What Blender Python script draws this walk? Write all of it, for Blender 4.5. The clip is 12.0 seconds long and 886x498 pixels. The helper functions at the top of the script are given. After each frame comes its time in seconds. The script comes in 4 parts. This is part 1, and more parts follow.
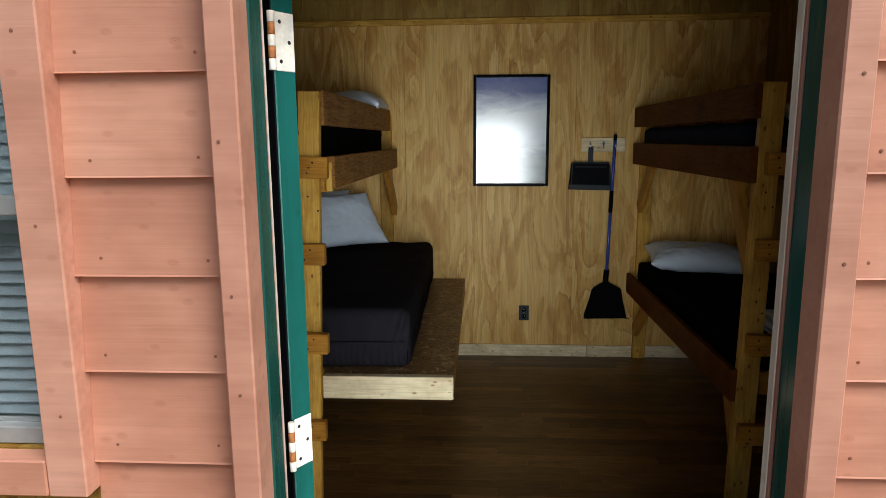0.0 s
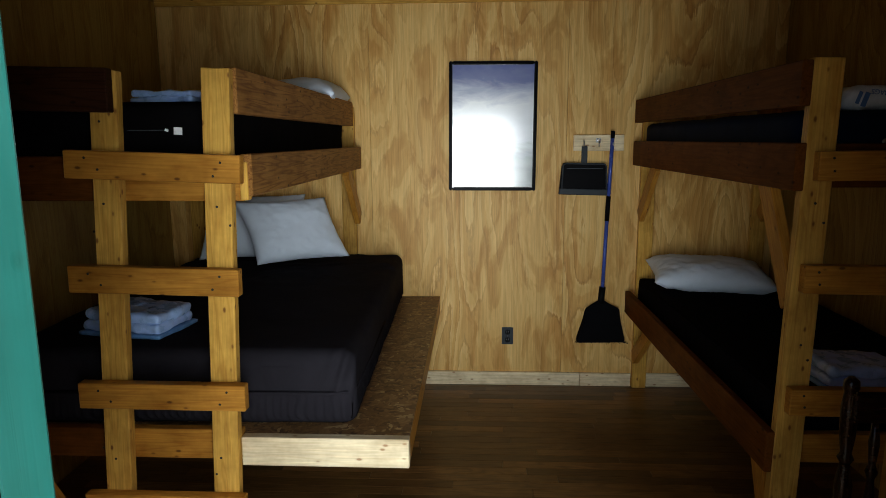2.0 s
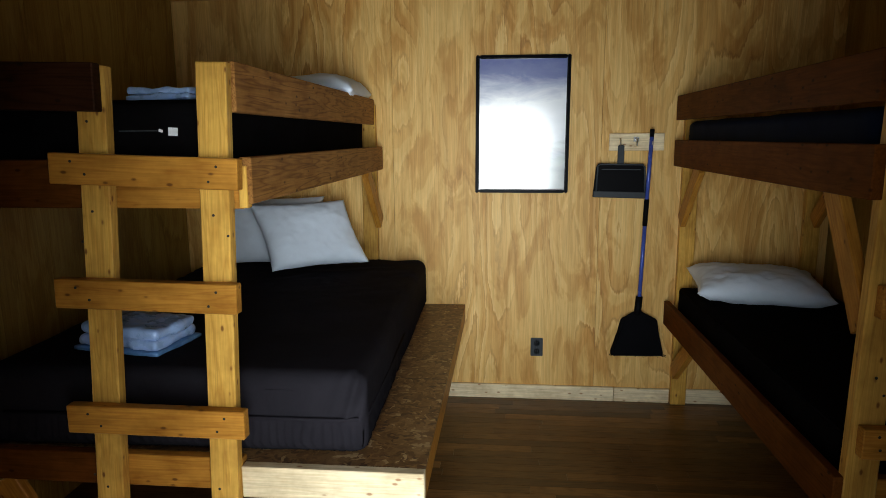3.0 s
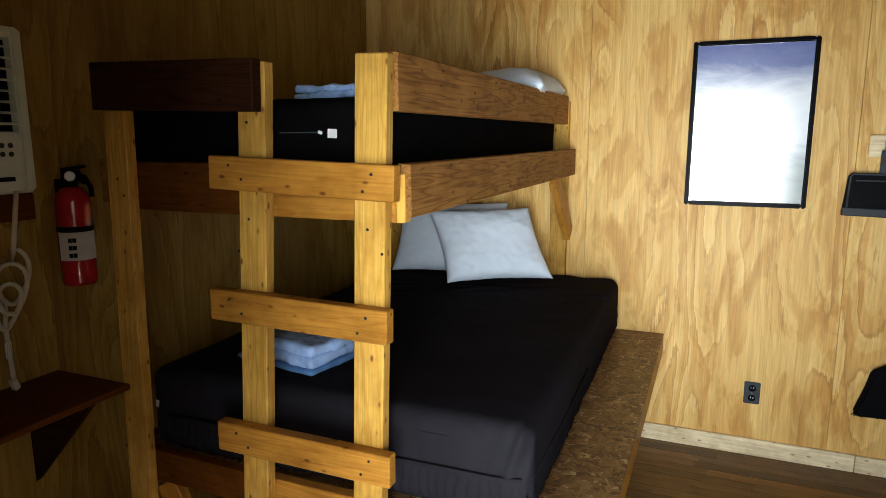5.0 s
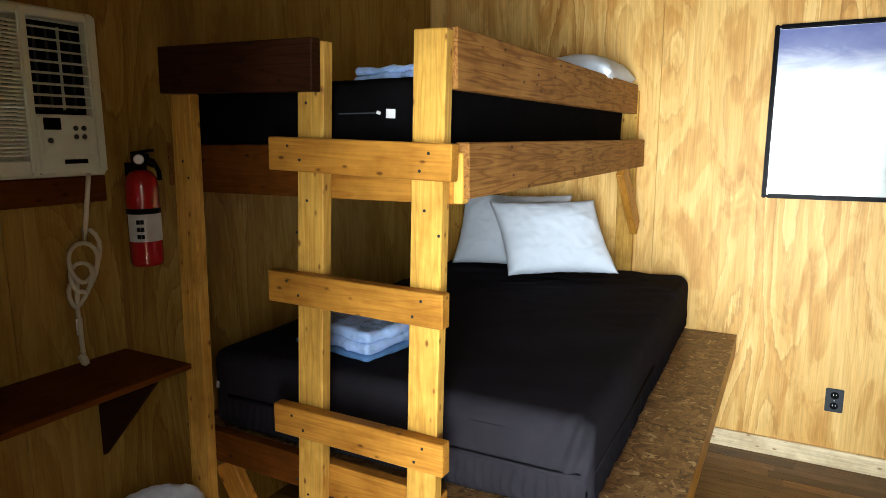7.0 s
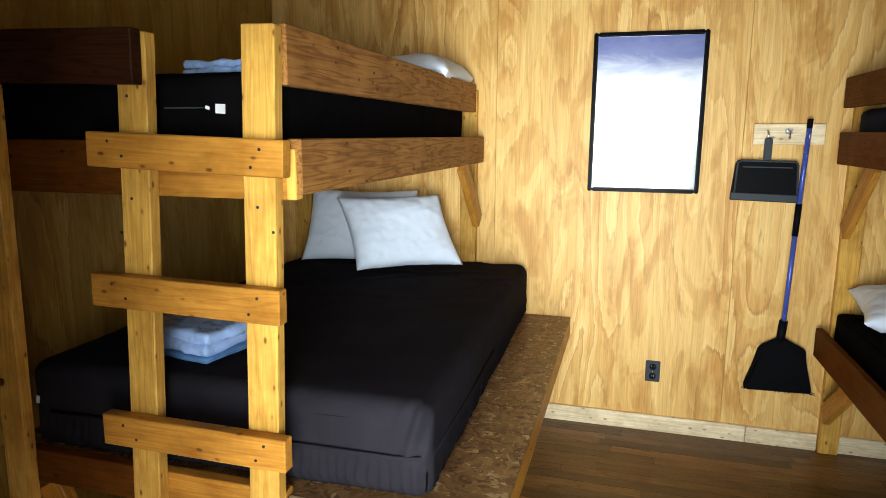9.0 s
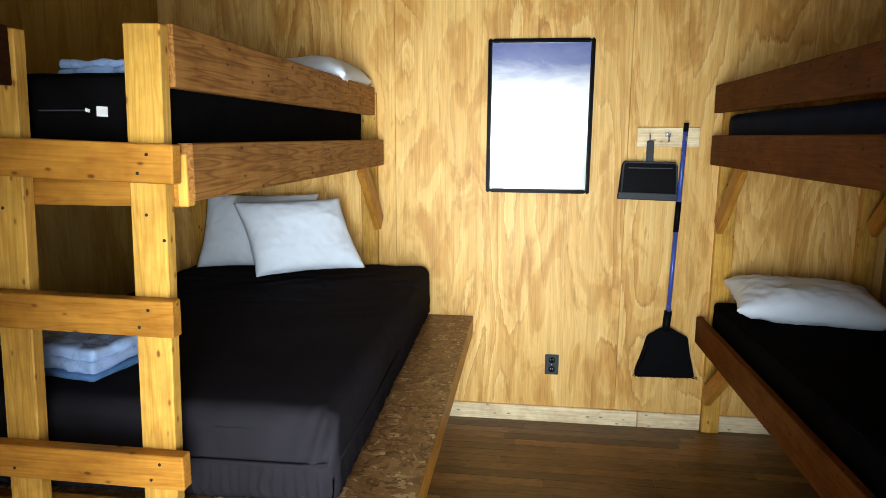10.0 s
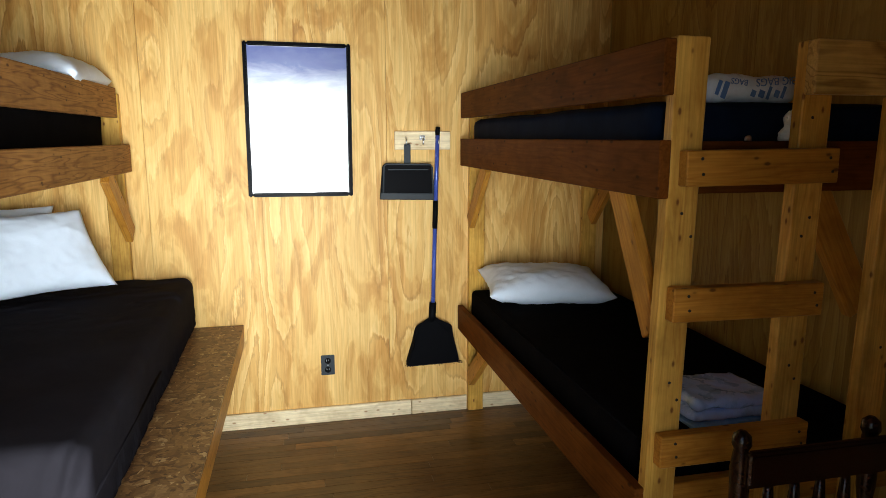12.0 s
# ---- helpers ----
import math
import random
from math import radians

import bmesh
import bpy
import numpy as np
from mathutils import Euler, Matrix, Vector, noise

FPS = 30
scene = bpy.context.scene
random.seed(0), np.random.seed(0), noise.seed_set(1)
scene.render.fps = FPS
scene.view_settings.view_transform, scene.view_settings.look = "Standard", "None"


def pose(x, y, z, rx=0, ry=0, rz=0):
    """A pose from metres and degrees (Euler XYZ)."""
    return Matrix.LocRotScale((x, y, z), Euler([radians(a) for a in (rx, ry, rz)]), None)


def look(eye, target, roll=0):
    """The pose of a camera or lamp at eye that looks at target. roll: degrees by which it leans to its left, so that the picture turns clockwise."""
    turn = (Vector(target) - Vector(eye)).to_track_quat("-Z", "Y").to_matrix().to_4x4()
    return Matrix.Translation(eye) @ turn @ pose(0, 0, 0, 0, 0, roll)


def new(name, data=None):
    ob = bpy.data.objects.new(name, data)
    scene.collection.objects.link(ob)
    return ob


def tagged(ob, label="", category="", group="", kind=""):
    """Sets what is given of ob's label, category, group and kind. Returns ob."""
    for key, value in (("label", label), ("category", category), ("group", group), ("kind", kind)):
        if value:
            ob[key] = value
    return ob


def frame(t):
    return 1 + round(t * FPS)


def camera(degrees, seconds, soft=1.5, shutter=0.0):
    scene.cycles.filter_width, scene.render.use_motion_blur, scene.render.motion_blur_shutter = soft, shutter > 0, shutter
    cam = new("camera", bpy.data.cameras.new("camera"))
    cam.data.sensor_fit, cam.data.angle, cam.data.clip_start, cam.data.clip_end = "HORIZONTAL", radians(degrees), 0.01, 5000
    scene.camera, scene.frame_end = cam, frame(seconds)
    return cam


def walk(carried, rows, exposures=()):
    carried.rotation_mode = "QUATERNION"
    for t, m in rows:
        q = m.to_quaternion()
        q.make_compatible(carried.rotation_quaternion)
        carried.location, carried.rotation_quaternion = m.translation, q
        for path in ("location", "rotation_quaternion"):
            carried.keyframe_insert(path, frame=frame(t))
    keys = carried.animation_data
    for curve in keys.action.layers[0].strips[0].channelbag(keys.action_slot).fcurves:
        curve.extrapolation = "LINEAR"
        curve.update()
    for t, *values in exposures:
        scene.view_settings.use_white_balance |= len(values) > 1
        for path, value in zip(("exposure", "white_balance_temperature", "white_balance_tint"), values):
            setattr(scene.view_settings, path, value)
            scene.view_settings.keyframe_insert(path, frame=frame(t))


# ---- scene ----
cam = camera(68.9, 12.0, soft=0.6)

PATH = [
    (0, (0.535, 0.214, 1.621), (0.415, 2.182, 1.286), -0.5),
    (0.5, (0.567, 0.375, 1.615), (0.452, 2.343, 1.28), -0.6),
    (1, (0.587, 0.553, 1.602), (0.474, 2.521, 1.269), -0.5),
    (1.5, (0.599, 0.706, 1.608), (0.494, 2.675, 1.274), -0.4),
    (2, (0.63, 0.854, 1.598), (0.534, 2.823, 1.264), -0.3),
    (2.5, (0.655, 0.987, 1.608), (0.563, 2.957, 1.272), -0.3),
    (3, (0.65, 1.086, 1.609), (0.459, 3.048, 1.267), -0.4),
    (3.2, (0.631, 1.135, 1.602), (0.352, 3.087, 1.265), -0.3),
    (4.8, (0.602, 1.428, 1.606), (-0.09, 3.275, 1.274), -0.4),
    (5, (0.61, 1.458, 1.619), (-0.154, 3.275, 1.278), -0.2),
    (5.5, (0.605, 1.504, 1.608), (-0.279, 3.266, 1.27), -0.1),
    (6, (0.595, 1.516, 1.59), (-0.335, 3.253, 1.249), -0.1),
    (6.5, (0.597, 1.504, 1.577), (-0.356, 3.229, 1.234), -0.1),
    (6.7, (0.599, 1.503, 1.567), (-0.355, 3.227, 1.228), -0.2),
    (8.5, (0.664, 1.49, 1.561), (-0.009, 3.34, 1.213), 0.2),
    (9, (0.68, 1.485, 1.567), (0.136, 3.377, 1.218), 0.2),
    (9.5, (0.681, 1.481, 1.569), (0.278, 3.41, 1.225), 0.2),
    (10, (0.691, 1.472, 1.573), (0.437, 3.426, 1.23), 0.2),
    (10.5, (0.706, 1.463, 1.575), (0.611, 3.431, 1.234), 0.2),
    (11, (0.718, 1.446, 1.576), (0.799, 3.416, 1.237), 0.2),
    (11.5, (0.719, 1.431, 1.578), (0.977, 3.385, 1.241), 0.2),
    (12, (0.729, 1.419, 1.589), (1.157, 3.343, 1.249), 0.0),
]
walk(cam, [(t, look(eye, target, roll)) for t, eye, target, roll in PATH], exposures=[(0.0, 0.35), (1.0, 0.75), (2.0, 0.85), (2.5, 0.95), (3.2, 1.4), (5.0, 1.95), (6.5, 2.5), (9.5, 2.4), (10.5, 2.3), (12.0, 2.45)])

# ---- world, sun, exposure ----
world = bpy.data.worlds.new("world")
scene.world = world
world.use_nodes = True
wn = world.node_tree.nodes
sky = wn.new("ShaderNodeTexSky")
sky.sky_type = "NISHITA"
sky.sun_disc = False
sky.sun_elevation = radians(50)
sky.sun_rotation = radians(136)
sky.air_density = 1.2
sky.dust_density = 3.0
wn["Background"].inputs["Strength"].default_value = 0.085
world.node_tree.links.new(sky.outputs[0], wn["Background"].inputs["Color"])

sun_data = bpy.data.lights.new("sun", "SUN")
sun_data.energy = 2.5
sun_data.angle = radians(32)
sun_data.color = (1.0, 0.97, 0.94)
sun_ob = new("sun", sun_data)
sun_ob.matrix_world = look((4.768, -4.316, 7.75), (0.6, 0, 0.6))

# daylight through the open doorway
door_light = bpy.data.lights.new("doorway_daylight", "AREA")
door_light.shape = "RECTANGLE"
door_light.size, door_light.size_y = 0.90, 1.70
door_light.energy = 7.0
door_light.spread = radians(74)
door_light.color = (0.87, 0.96, 1.0)
new("doorway_daylight", door_light).matrix_world = look((0.61, 1.397, 0.95), (0.28, 4.94, 1.26))


# ---- materials ----
def nodes_of(name):
    m = bpy.data.materials.new(name)
    m.use_nodes = True
    nt = m.node_tree
    return m, nt, nt.nodes["Principled BSDF"]


def link(nt, a, b):
    nt.links.new(a, b)


def coords(nt, scale, offset=True):
    """Object coordinates, shifted by each object's random number, then scaled."""
    tc = nt.nodes.new("ShaderNodeTexCoord")
    mp = nt.nodes.new("ShaderNodeMapping")
    mp.inputs["Scale"].default_value = scale
    src = tc.outputs["Object"]
    if offset:
        oi = nt.nodes.new("ShaderNodeObjectInfo")
        mul = nt.nodes.new("ShaderNodeMath")
        mul.operation = "MULTIPLY"
        mul.inputs[1].default_value = 37.0
        link(nt, oi.outputs["Random"], mul.inputs[0])
        add = nt.nodes.new("ShaderNodeVectorMath")
        link(nt, src, add.inputs[0])
        link(nt, mul.outputs[0], add.inputs[1])
        src = add.outputs[0]
    link(nt, src, mp.inputs["Vector"])
    return mp.outputs["Vector"]


def noise_tex(nt, vec, scale, detail=4.0, rough=0.5, distort=0.0):
    n = nt.nodes.new("ShaderNodeTexNoise")
    n.inputs["Scale"].default_value = scale
    n.inputs["Detail"].default_value = detail
    n.inputs["Roughness"].default_value = rough
    n.inputs["Distortion"].default_value = distort
    link(nt, vec, n.inputs["Vector"])
    return n.outputs["Fac"]


def ramp(nt, fac, stops):
    r = nt.nodes.new("ShaderNodeValToRGB")
    els = r.color_ramp.elements
    while len(els) < len(stops):
        els.new(0.5)
    for e, (p, c) in zip(els, stops):
        e.position = p
        e.color = (*c, 1) if len(c) == 3 else c
    link(nt, fac, r.inputs["Fac"])
    return r.outputs["Color"]


def math_node(nt, op, a, b):
    n = nt.nodes.new("ShaderNodeMath")
    n.operation = op
    for i, v in enumerate((a, b)):
        if isinstance(v, (int, float)):
            n.inputs[i].default_value = v
        else:
            link(nt, v, n.inputs[i])
    return n.outputs[0]


def mix(nt, kind, fac, a, b):
    n = nt.nodes.new("ShaderNodeMix")
    n.data_type = "RGBA"
    n.blend_type = kind
    for sock, v in ((n.inputs[0], fac), (n.inputs[6], a), (n.inputs[7], b)):
        if isinstance(v, (int, float)):
            sock.default_value = v
        elif isinstance(v, tuple):
            sock.default_value = (*v, 1)
        else:
            link(nt, v, sock)
    return n.outputs[2]


def bump(nt, bsdf, height, strength, distance):
    b = nt.nodes.new("ShaderNodeBump")
    b.inputs["Strength"].default_value = strength
    b.inputs["Distance"].default_value = distance
    link(nt, height, b.inputs["Height"])
    link(nt, b.outputs[0], bsdf.inputs["Normal"])


def plywood(name, light, mid, dark, axis=2, rough=0.5, rings=15.0):
    """Rotary-cut softwood plywood: nested wavy contour figures along the sheet, brown heartwood patches, fine fibre."""
    m, nt, p = nodes_of(name)
    s = [1.0, 1.0, 1.0]
    s[axis] = 0.20
    v = coords(nt, s)
    s2 = [150.0, 150.0, 150.0]
    s2[axis] = 4.0
    g = noise_tex(nt, coords(nt, s2), 1.0, 3.0, 0.6)
    s4 = [24.0, 24.0, 24.0]
    s4[axis] = 7.0
    ragged = noise_tex(nt, coords(nt, s4), 1.0, 3.0, 0.6)
    f = noise_tex(nt, v, 3.0, 1.0, 0.45, 0.25)
    f = math_node(nt, "ADD", f, math_node(nt, "MULTIPLY", ragged, 0.045))
    f = math_node(nt, "ADD", f, math_node(nt, "MULTIPLY", g, 0.018))
    bands = math_node(nt, "FRACT", math_node(nt, "MULTIPLY", f, rings), 0)
    pale = tuple(min(0.9, x * k) for x, k in zip(light, (1.08, 1.16, 1.35)))
    fig = ramp(nt, bands, [(0.0, pale), (0.10, light), (0.34, light), (0.44, mid), (0.80, mid), (0.88, dark), (0.93, mid), (0.97, pale), (1.0, pale)])
    grain = ramp(nt, g, [(0.3, (0.84, 0.80, 0.74)), (0.62, (1.05, 1.04, 1.02))])
    s3 = [8.0, 8.0, 8.0]
    s3[axis] = 2.2
    blot = ramp(nt, noise_tex(nt, coords(nt, s3), 1.0, 4.0, 0.6, 0.8), [(0.34, (0.78, 0.65, 0.48)), (0.45, (0.88, 0.79, 0.66)), (0.50, (1.0, 0.97, 0.92)), (0.68, (1.08, 1.10, 1.14))])
    s5 = [34.0, 34.0, 34.0]
    s5[axis] = 0.9
    streak = ramp(nt, noise_tex(nt, coords(nt, s5), 1.0, 3.0, 0.6), [(0.34, (0.90, 0.86, 0.80)), (0.50, (1.0, 1.0, 1.0)), (0.66, (1.04, 1.05, 1.06))])
    wide = noise_tex(nt, v, 2.2, 2.0, 0.5)
    soft = mix(nt, "MIX", ramp(nt, wide, [(0.40, (0.15,) * 3), (0.60, (0.78,) * 3)]), fig, light)
    c = mix(nt, "MULTIPLY", 1.0, mix(nt, "MULTIPLY", 1.0, mix(nt, "MULTIPLY", 1.0, soft, grain), blot), streak)
    link(nt, c, p.inputs["Base Color"])
    p.inputs["Roughness"].default_value = rough
    p.inputs["Specular IOR Level"].default_value = 0.3
    bump(nt, p, g, 0.15, 0.002)
    return m


def timber(name, light, dark, knot, rough=0.4, knots=True, vary=0.12, gloss=0.3, figure=0.35, spread=9.0):
    """Sawn softwood board, grain along local x, with knots."""
    m, nt, p = nodes_of(name)
    v = coords(nt, (0.9, spread, spread))
    f = noise_tex(nt, v, 1.6, 2.0, 0.5, 0.4)
    bands = math_node(nt, "FRACT", math_node(nt, "MULTIPLY", f, 9.0), 0)
    fig = ramp(nt, bands, [(0.0, dark), (0.25, light), (0.75, light), (1.0, dark)])
    g = noise_tex(nt, coords(nt, (5.0, 160.0, 160.0)), 1.0, 2.0, 0.6)
    grain = ramp(nt, g, [(0.3, (0.78, 0.74, 0.68)), (0.7, (1.06, 1.05, 1.02))])
    c = mix(nt, "MULTIPLY", 1.0, mix(nt, "MIX", figure, fig, light), grain)
    wear = noise_tex(nt, coords(nt, (5.0, 7.0, 7.0)), 1.0, 4.0, 0.65)
    c = mix(nt, "MULTIPLY", 1.0, c, ramp(nt, wear, [(0.32, (0.68, 0.62, 0.55)), (0.6, (1.04, 1.03, 1.02))]))
    if knots:
        vo = nt.nodes.new("ShaderNodeTexVoronoi")
        vo.inputs["Scale"].default_value = 1.0
        vo.inputs["Randomness"].default_value = 1.0
        link(nt, coords(nt, (13.0, 26.0, 26.0)), vo.inputs["Vector"])
        k = ramp(nt, vo.outputs["Distance"], [(0.07, (1, 1, 1)), (0.10, (0.75,) * 3), (0.15, (0.12,) * 3), (0.22, (0, 0, 0))])
        c = mix(nt, "MIX", math_node(nt, "MULTIPLY", k, 0.9), c, knot)
    oi = nt.nodes.new("ShaderNodeObjectInfo")
    c = mix(nt, "MULTIPLY", 1.0, c, ramp(nt, oi.outputs["Random"], [(0.0, (1 - vary,) * 3), (1.0, (1 + vary,) * 3)]))
    link(nt, c, p.inputs["Base Color"])
    p.inputs["Roughness"].default_value = rough
    p.inputs["Specular IOR Level"].default_value = gloss
    bump(nt, p, g, 0.2, 0.0015)
    return m


def plain(name, colour, rough, metal=0.0, var=0.12, scale=18.0, relief=0.0, coat=0.0, sheen=0.0, gloss=0.5):
    m, nt, p = nodes_of(name)
    n = noise_tex(nt, coords(nt, (1, 1, 1)), scale, 5.0, 0.6)
    lo = tuple(x * (1 - var) for x in colour)
    hi = tuple(min(1.0, x * (1 + var)) for x in colour)
    link(nt, ramp(nt, n, [(0.3, lo), (0.7, hi)]), p.inputs["Base Color"])
    r = ramp(nt, n, [(0.3, (rough * 0.85,) * 3), (0.7, (min(1, rough * 1.15),) * 3)])
    link(nt, r, p.inputs["Roughness"])
    p.inputs["Metallic"].default_value = metal
    p.inputs["Coat Weight"].default_value = coat
    p.inputs["Sheen Weight"].default_value = sheen
    p.inputs["Specular IOR Level"].default_value = gloss
    if relief:
        bump(nt, p, n, 0.4, relief)
    return m


def cloth(name, colour, rough=0.9, var=0.12, weave=900.0, folds=0.004, sheen=0.0):
    m, nt, p = nodes_of(name)
    v = coords(nt, (1, 1, 1))
    n = noise_tex(nt, v, 9.0, 4.0, 0.6, 0.6)
    lo = tuple(x * (1 - var) for x in colour)
    hi = tuple(min(1.0, x * (1 + var)) for x in colour)
    link(nt, ramp(nt, n, [(0.3, lo), (0.7, hi)]), p.inputs["Base Color"])
    p.inputs["Roughness"].default_value = rough
    p.inputs["Sheen Weight"].default_value = sheen
    p.inputs["Specular IOR Level"].default_value = 0.015
    w = noise_tex(nt, v, weave, 1.0)
    bump(nt, p, math_node(nt, "ADD", n, math_node(nt, "MULTIPLY", w, 0.05)), 0.5, folds)
    return m


def painted_wood(name, colour, rough=0.5, grain_axis=0, chips=None):
    """Paint over rough-sawn boards: grain shows as relief, with knots and slight fading."""
    m, nt, p = nodes_of(name)
    s = [60.0, 60.0, 60.0]
    s[grain_axis] = 1.5
    g = noise_tex(nt, coords(nt, s), 1.0, 3.0, 0.6, 0.3)
    s2 = [9.0, 9.0, 9.0]
    s2[grain_axis] = 3.0
    blot = noise_tex(nt, coords(nt, s2), 1.0, 4.0, 0.6)
    c = mix(nt, "MULTIPLY", 1.0, colour, ramp(nt, g, [(0.3, (0.93, 0.91, 0.90)), (0.7, (1.03, 1.035, 1.04))]))
    c = mix(nt, "MULTIPLY", 1.0, c, ramp(nt, blot, [(0.3, (0.84, 0.80, 0.78)), (0.65, (1.07, 1.09, 1.10))]))
    vo = nt.nodes.new("ShaderNodeTexVoronoi")
    s3 = [5.0, 5.0, 5.0]
    s3[grain_axis] = 2.9
    link(nt, coords(nt, s3), vo.inputs["Vector"])
    k = ramp(nt, vo.outputs["Distance"], [(0.03, (0.9,) * 3), (0.06, (0.45,) * 3), (0.10, (0.6,) * 3), (0.20, (0, 0, 0))])
    c = mix(nt, "MULTIPLY", math_node(nt, "MULTIPLY", k, 0.55), c, (0.72, 0.6, 0.52))
    fade = ramp(nt, noise_tex(nt, coords(nt, (1, 1, 1)), 3.2, 3.0, 0.55), [(0.34, (0.90, 0.86, 0.84)), (0.52, (1.0, 1.0, 1.0)), (0.68, (1.09, 1.16, 1.18))])
    c = mix(nt, "MULTIPLY", 1.0, c, fade)
    if chips:
        ch = ramp(nt, noise_tex(nt, coords(nt, (1, 1, 1)), 22.0, 6.0, 0.75), [(0.68, (0, 0, 0)), (0.71, (1, 1, 1))])
        c = mix(nt, "MIX", ch, c, chips)
    link(nt, c, p.inputs["Base Color"])
    p.inputs["Roughness"].default_value = rough
    bump(nt, p, math_node(nt, "ADD", g, math_node(nt, "MULTIPLY", k, -0.6)), 0.35, 0.002)
    return m


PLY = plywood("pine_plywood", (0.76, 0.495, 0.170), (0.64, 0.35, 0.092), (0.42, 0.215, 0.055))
# PLY with side-wall shade mixed in; also for the dark ceiling and upper sheets
PLY_DARK = plywood("dark_shaded_plywood", (0.37, 0.24, 0.055), (0.31, 0.19, 0.040), (0.22, 0.12, 0.024))
PINE = timber("amber_pine", (0.68, 0.40, 0.085), (0.53, 0.27, 0.045), (0.15, 0.05, 0.010), gloss=0.18)
PINE_RUNG = timber("orange_pine", (0.50, 0.235, 0.038), (0.38, 0.155, 0.022), (0.10, 0.034, 0.007), gloss=0.15)
PINE_RAW = timber("raw_pine", (0.88, 0.76, 0.52), (0.80, 0.63, 0.38), (0.35, 0.18, 0.08), 0.6, figure=0.6)
PINE_GREEN = timber("treated_pine", (0.62, 0.43, 0.14), (0.22, 0.12, 0.028), (0.16, 0.08, 0.02))
STAIN = timber("brown_stained_pine", (0.32, 0.155, 0.046), (0.17, 0.07, 0.019), (0.06, 0.024, 0.008), 0.5, True, 0.1, 0.05, 0.1, 14.0)
STAIN_RED = timber("red_stained_pine", (0.13, 0.043, 0.008), (0.085, 0.026, 0.005), (0.03, 0.01, 0.004), 0.5, True, 0.12, 0.03, 0.5)
STAIN_DARK = timber("dark_stained_pine", (0.045, 0.017, 0.008), (0.020, 0.008, 0.004), (0.015, 0.008, 0.006), 0.5, gloss=0.06)
CHAIR_WOOD = timber("dark_walnut", (0.022, 0.009, 0.005), (0.012, 0.005, 0.003), (0.02, 0.01, 0.006), 0.25, False)
LAMINATE = timber("laminate_oak", (0.20, 0.105, 0.036), (0.10, 0.048, 0.016), (0.2, 0.1, 0.04), 0.3, False, 0.45)
SALMON = painted_wood("salmon_paint", (0.64, 0.315, 0.215), 0.55, 0)
SALMON_TRIM = painted_wood("salmon_trim_paint", (0.66, 0.34, 0.245), 0.5, 2)
GREEN = painted_wood("green_gloss_paint", (0.010, 0.105, 0.091), 0.22, 2)
CREAM = painted_wood("cream_primer", (0.84, 0.79, 0.69), 0.5, 2, (0.5, 0.28, 0.2))
CHIPPED = painted_wood("chipped_salmon_paint", (0.5, 0.25, 0.19), 0.5, 2, (0.75, 0.72, 0.66))
WHITE_PLASTIC = plain("aged_white_plastic", (0.72, 0.78, 0.67), 0.4, var=0.06)
GREY_PLASTIC = plain("grey_plastic", (0.042, 0.048, 0.054), 0.5, gloss=0.15)
BLACK_PLASTIC = plain("black_plastic", (0.004, 0.004, 0.005), 0.55, gloss=0.05)
BLACK_GLOSS = plain("black_gloss", (0.004, 0.004, 0.005), 0.3, gloss=0.03)
BRISTLE = plain("black_bristle", (0.005, 0.005, 0.006), 0.85, scale=90.0, relief=0.004, gloss=0.02)
BLUE_METAL = plain("blue_enamel", (0.06, 0.10, 0.42), 0.25, 0.2)
RED_ENAMEL = plain("red_enamel", (0.42, 0.012, 0.016), 0.22, coat=0.5)
STEEL = plain("steel", (0.6, 0.6, 0.6), 0.3, 1.0)
HINGE_PAINT = plain("painted_hinge", (0.75, 0.72, 0.64), 0.45, 0.0, 0.15, 60.0)
RUST = plain("rusty_pin", (0.42, 0.16, 0.05), 0.7, 0.3, 0.4, 80.0)
SCREW = plain("dark_screw", (0.03, 0.022, 0.018), 0.5, 0.5)
BLACK_CLOTH = cloth("black_bedding", (0.004, 0.0036, 0.004), 0.95, 0.3)
NAVY_CLOTH = cloth("navy_vinyl", (0.006, 0.011, 0.026), 0.6, 0.2, folds=0.002)
CHARCOAL = cloth("charcoal_sheet", (0.0155, 0.014, 0.0172), 0.85, 0.15)
PILLOW_WHITE = cloth("white_pillowcase", (0.76, 0.84, 0.95), 0.9, 0.04)
LINEN_BLUE = plain("pale_blue_linen_in_film", (0.36, 0.52, 0.84), 0.28, var=0.16, scale=16.0, relief=0.010, coat=0.3)
PLASTIC_BLUE = plain("blue_plastic_wrap", (0.12, 0.27, 0.55), 0.2, var=0.3, relief=0.003)
PLASTIC_WHITE = plain("white_bag_plastic", (0.60, 0.68, 0.78), 0.3, var=0.1, scale=30.0, relief=0.006)
PAPER = plain("white_paper", (0.8, 0.8, 0.8), 0.7, var=0.03)
LABEL_GREY = plain("label_foil", (0.55, 0.54, 0.52), 0.4, var=0.1)
CORD = plain("ivory_cord", (0.58, 0.54, 0.4), 0.5)
INK_BLUE = plain("blue_ink", (0.07, 0.17, 0.42), 0.5)


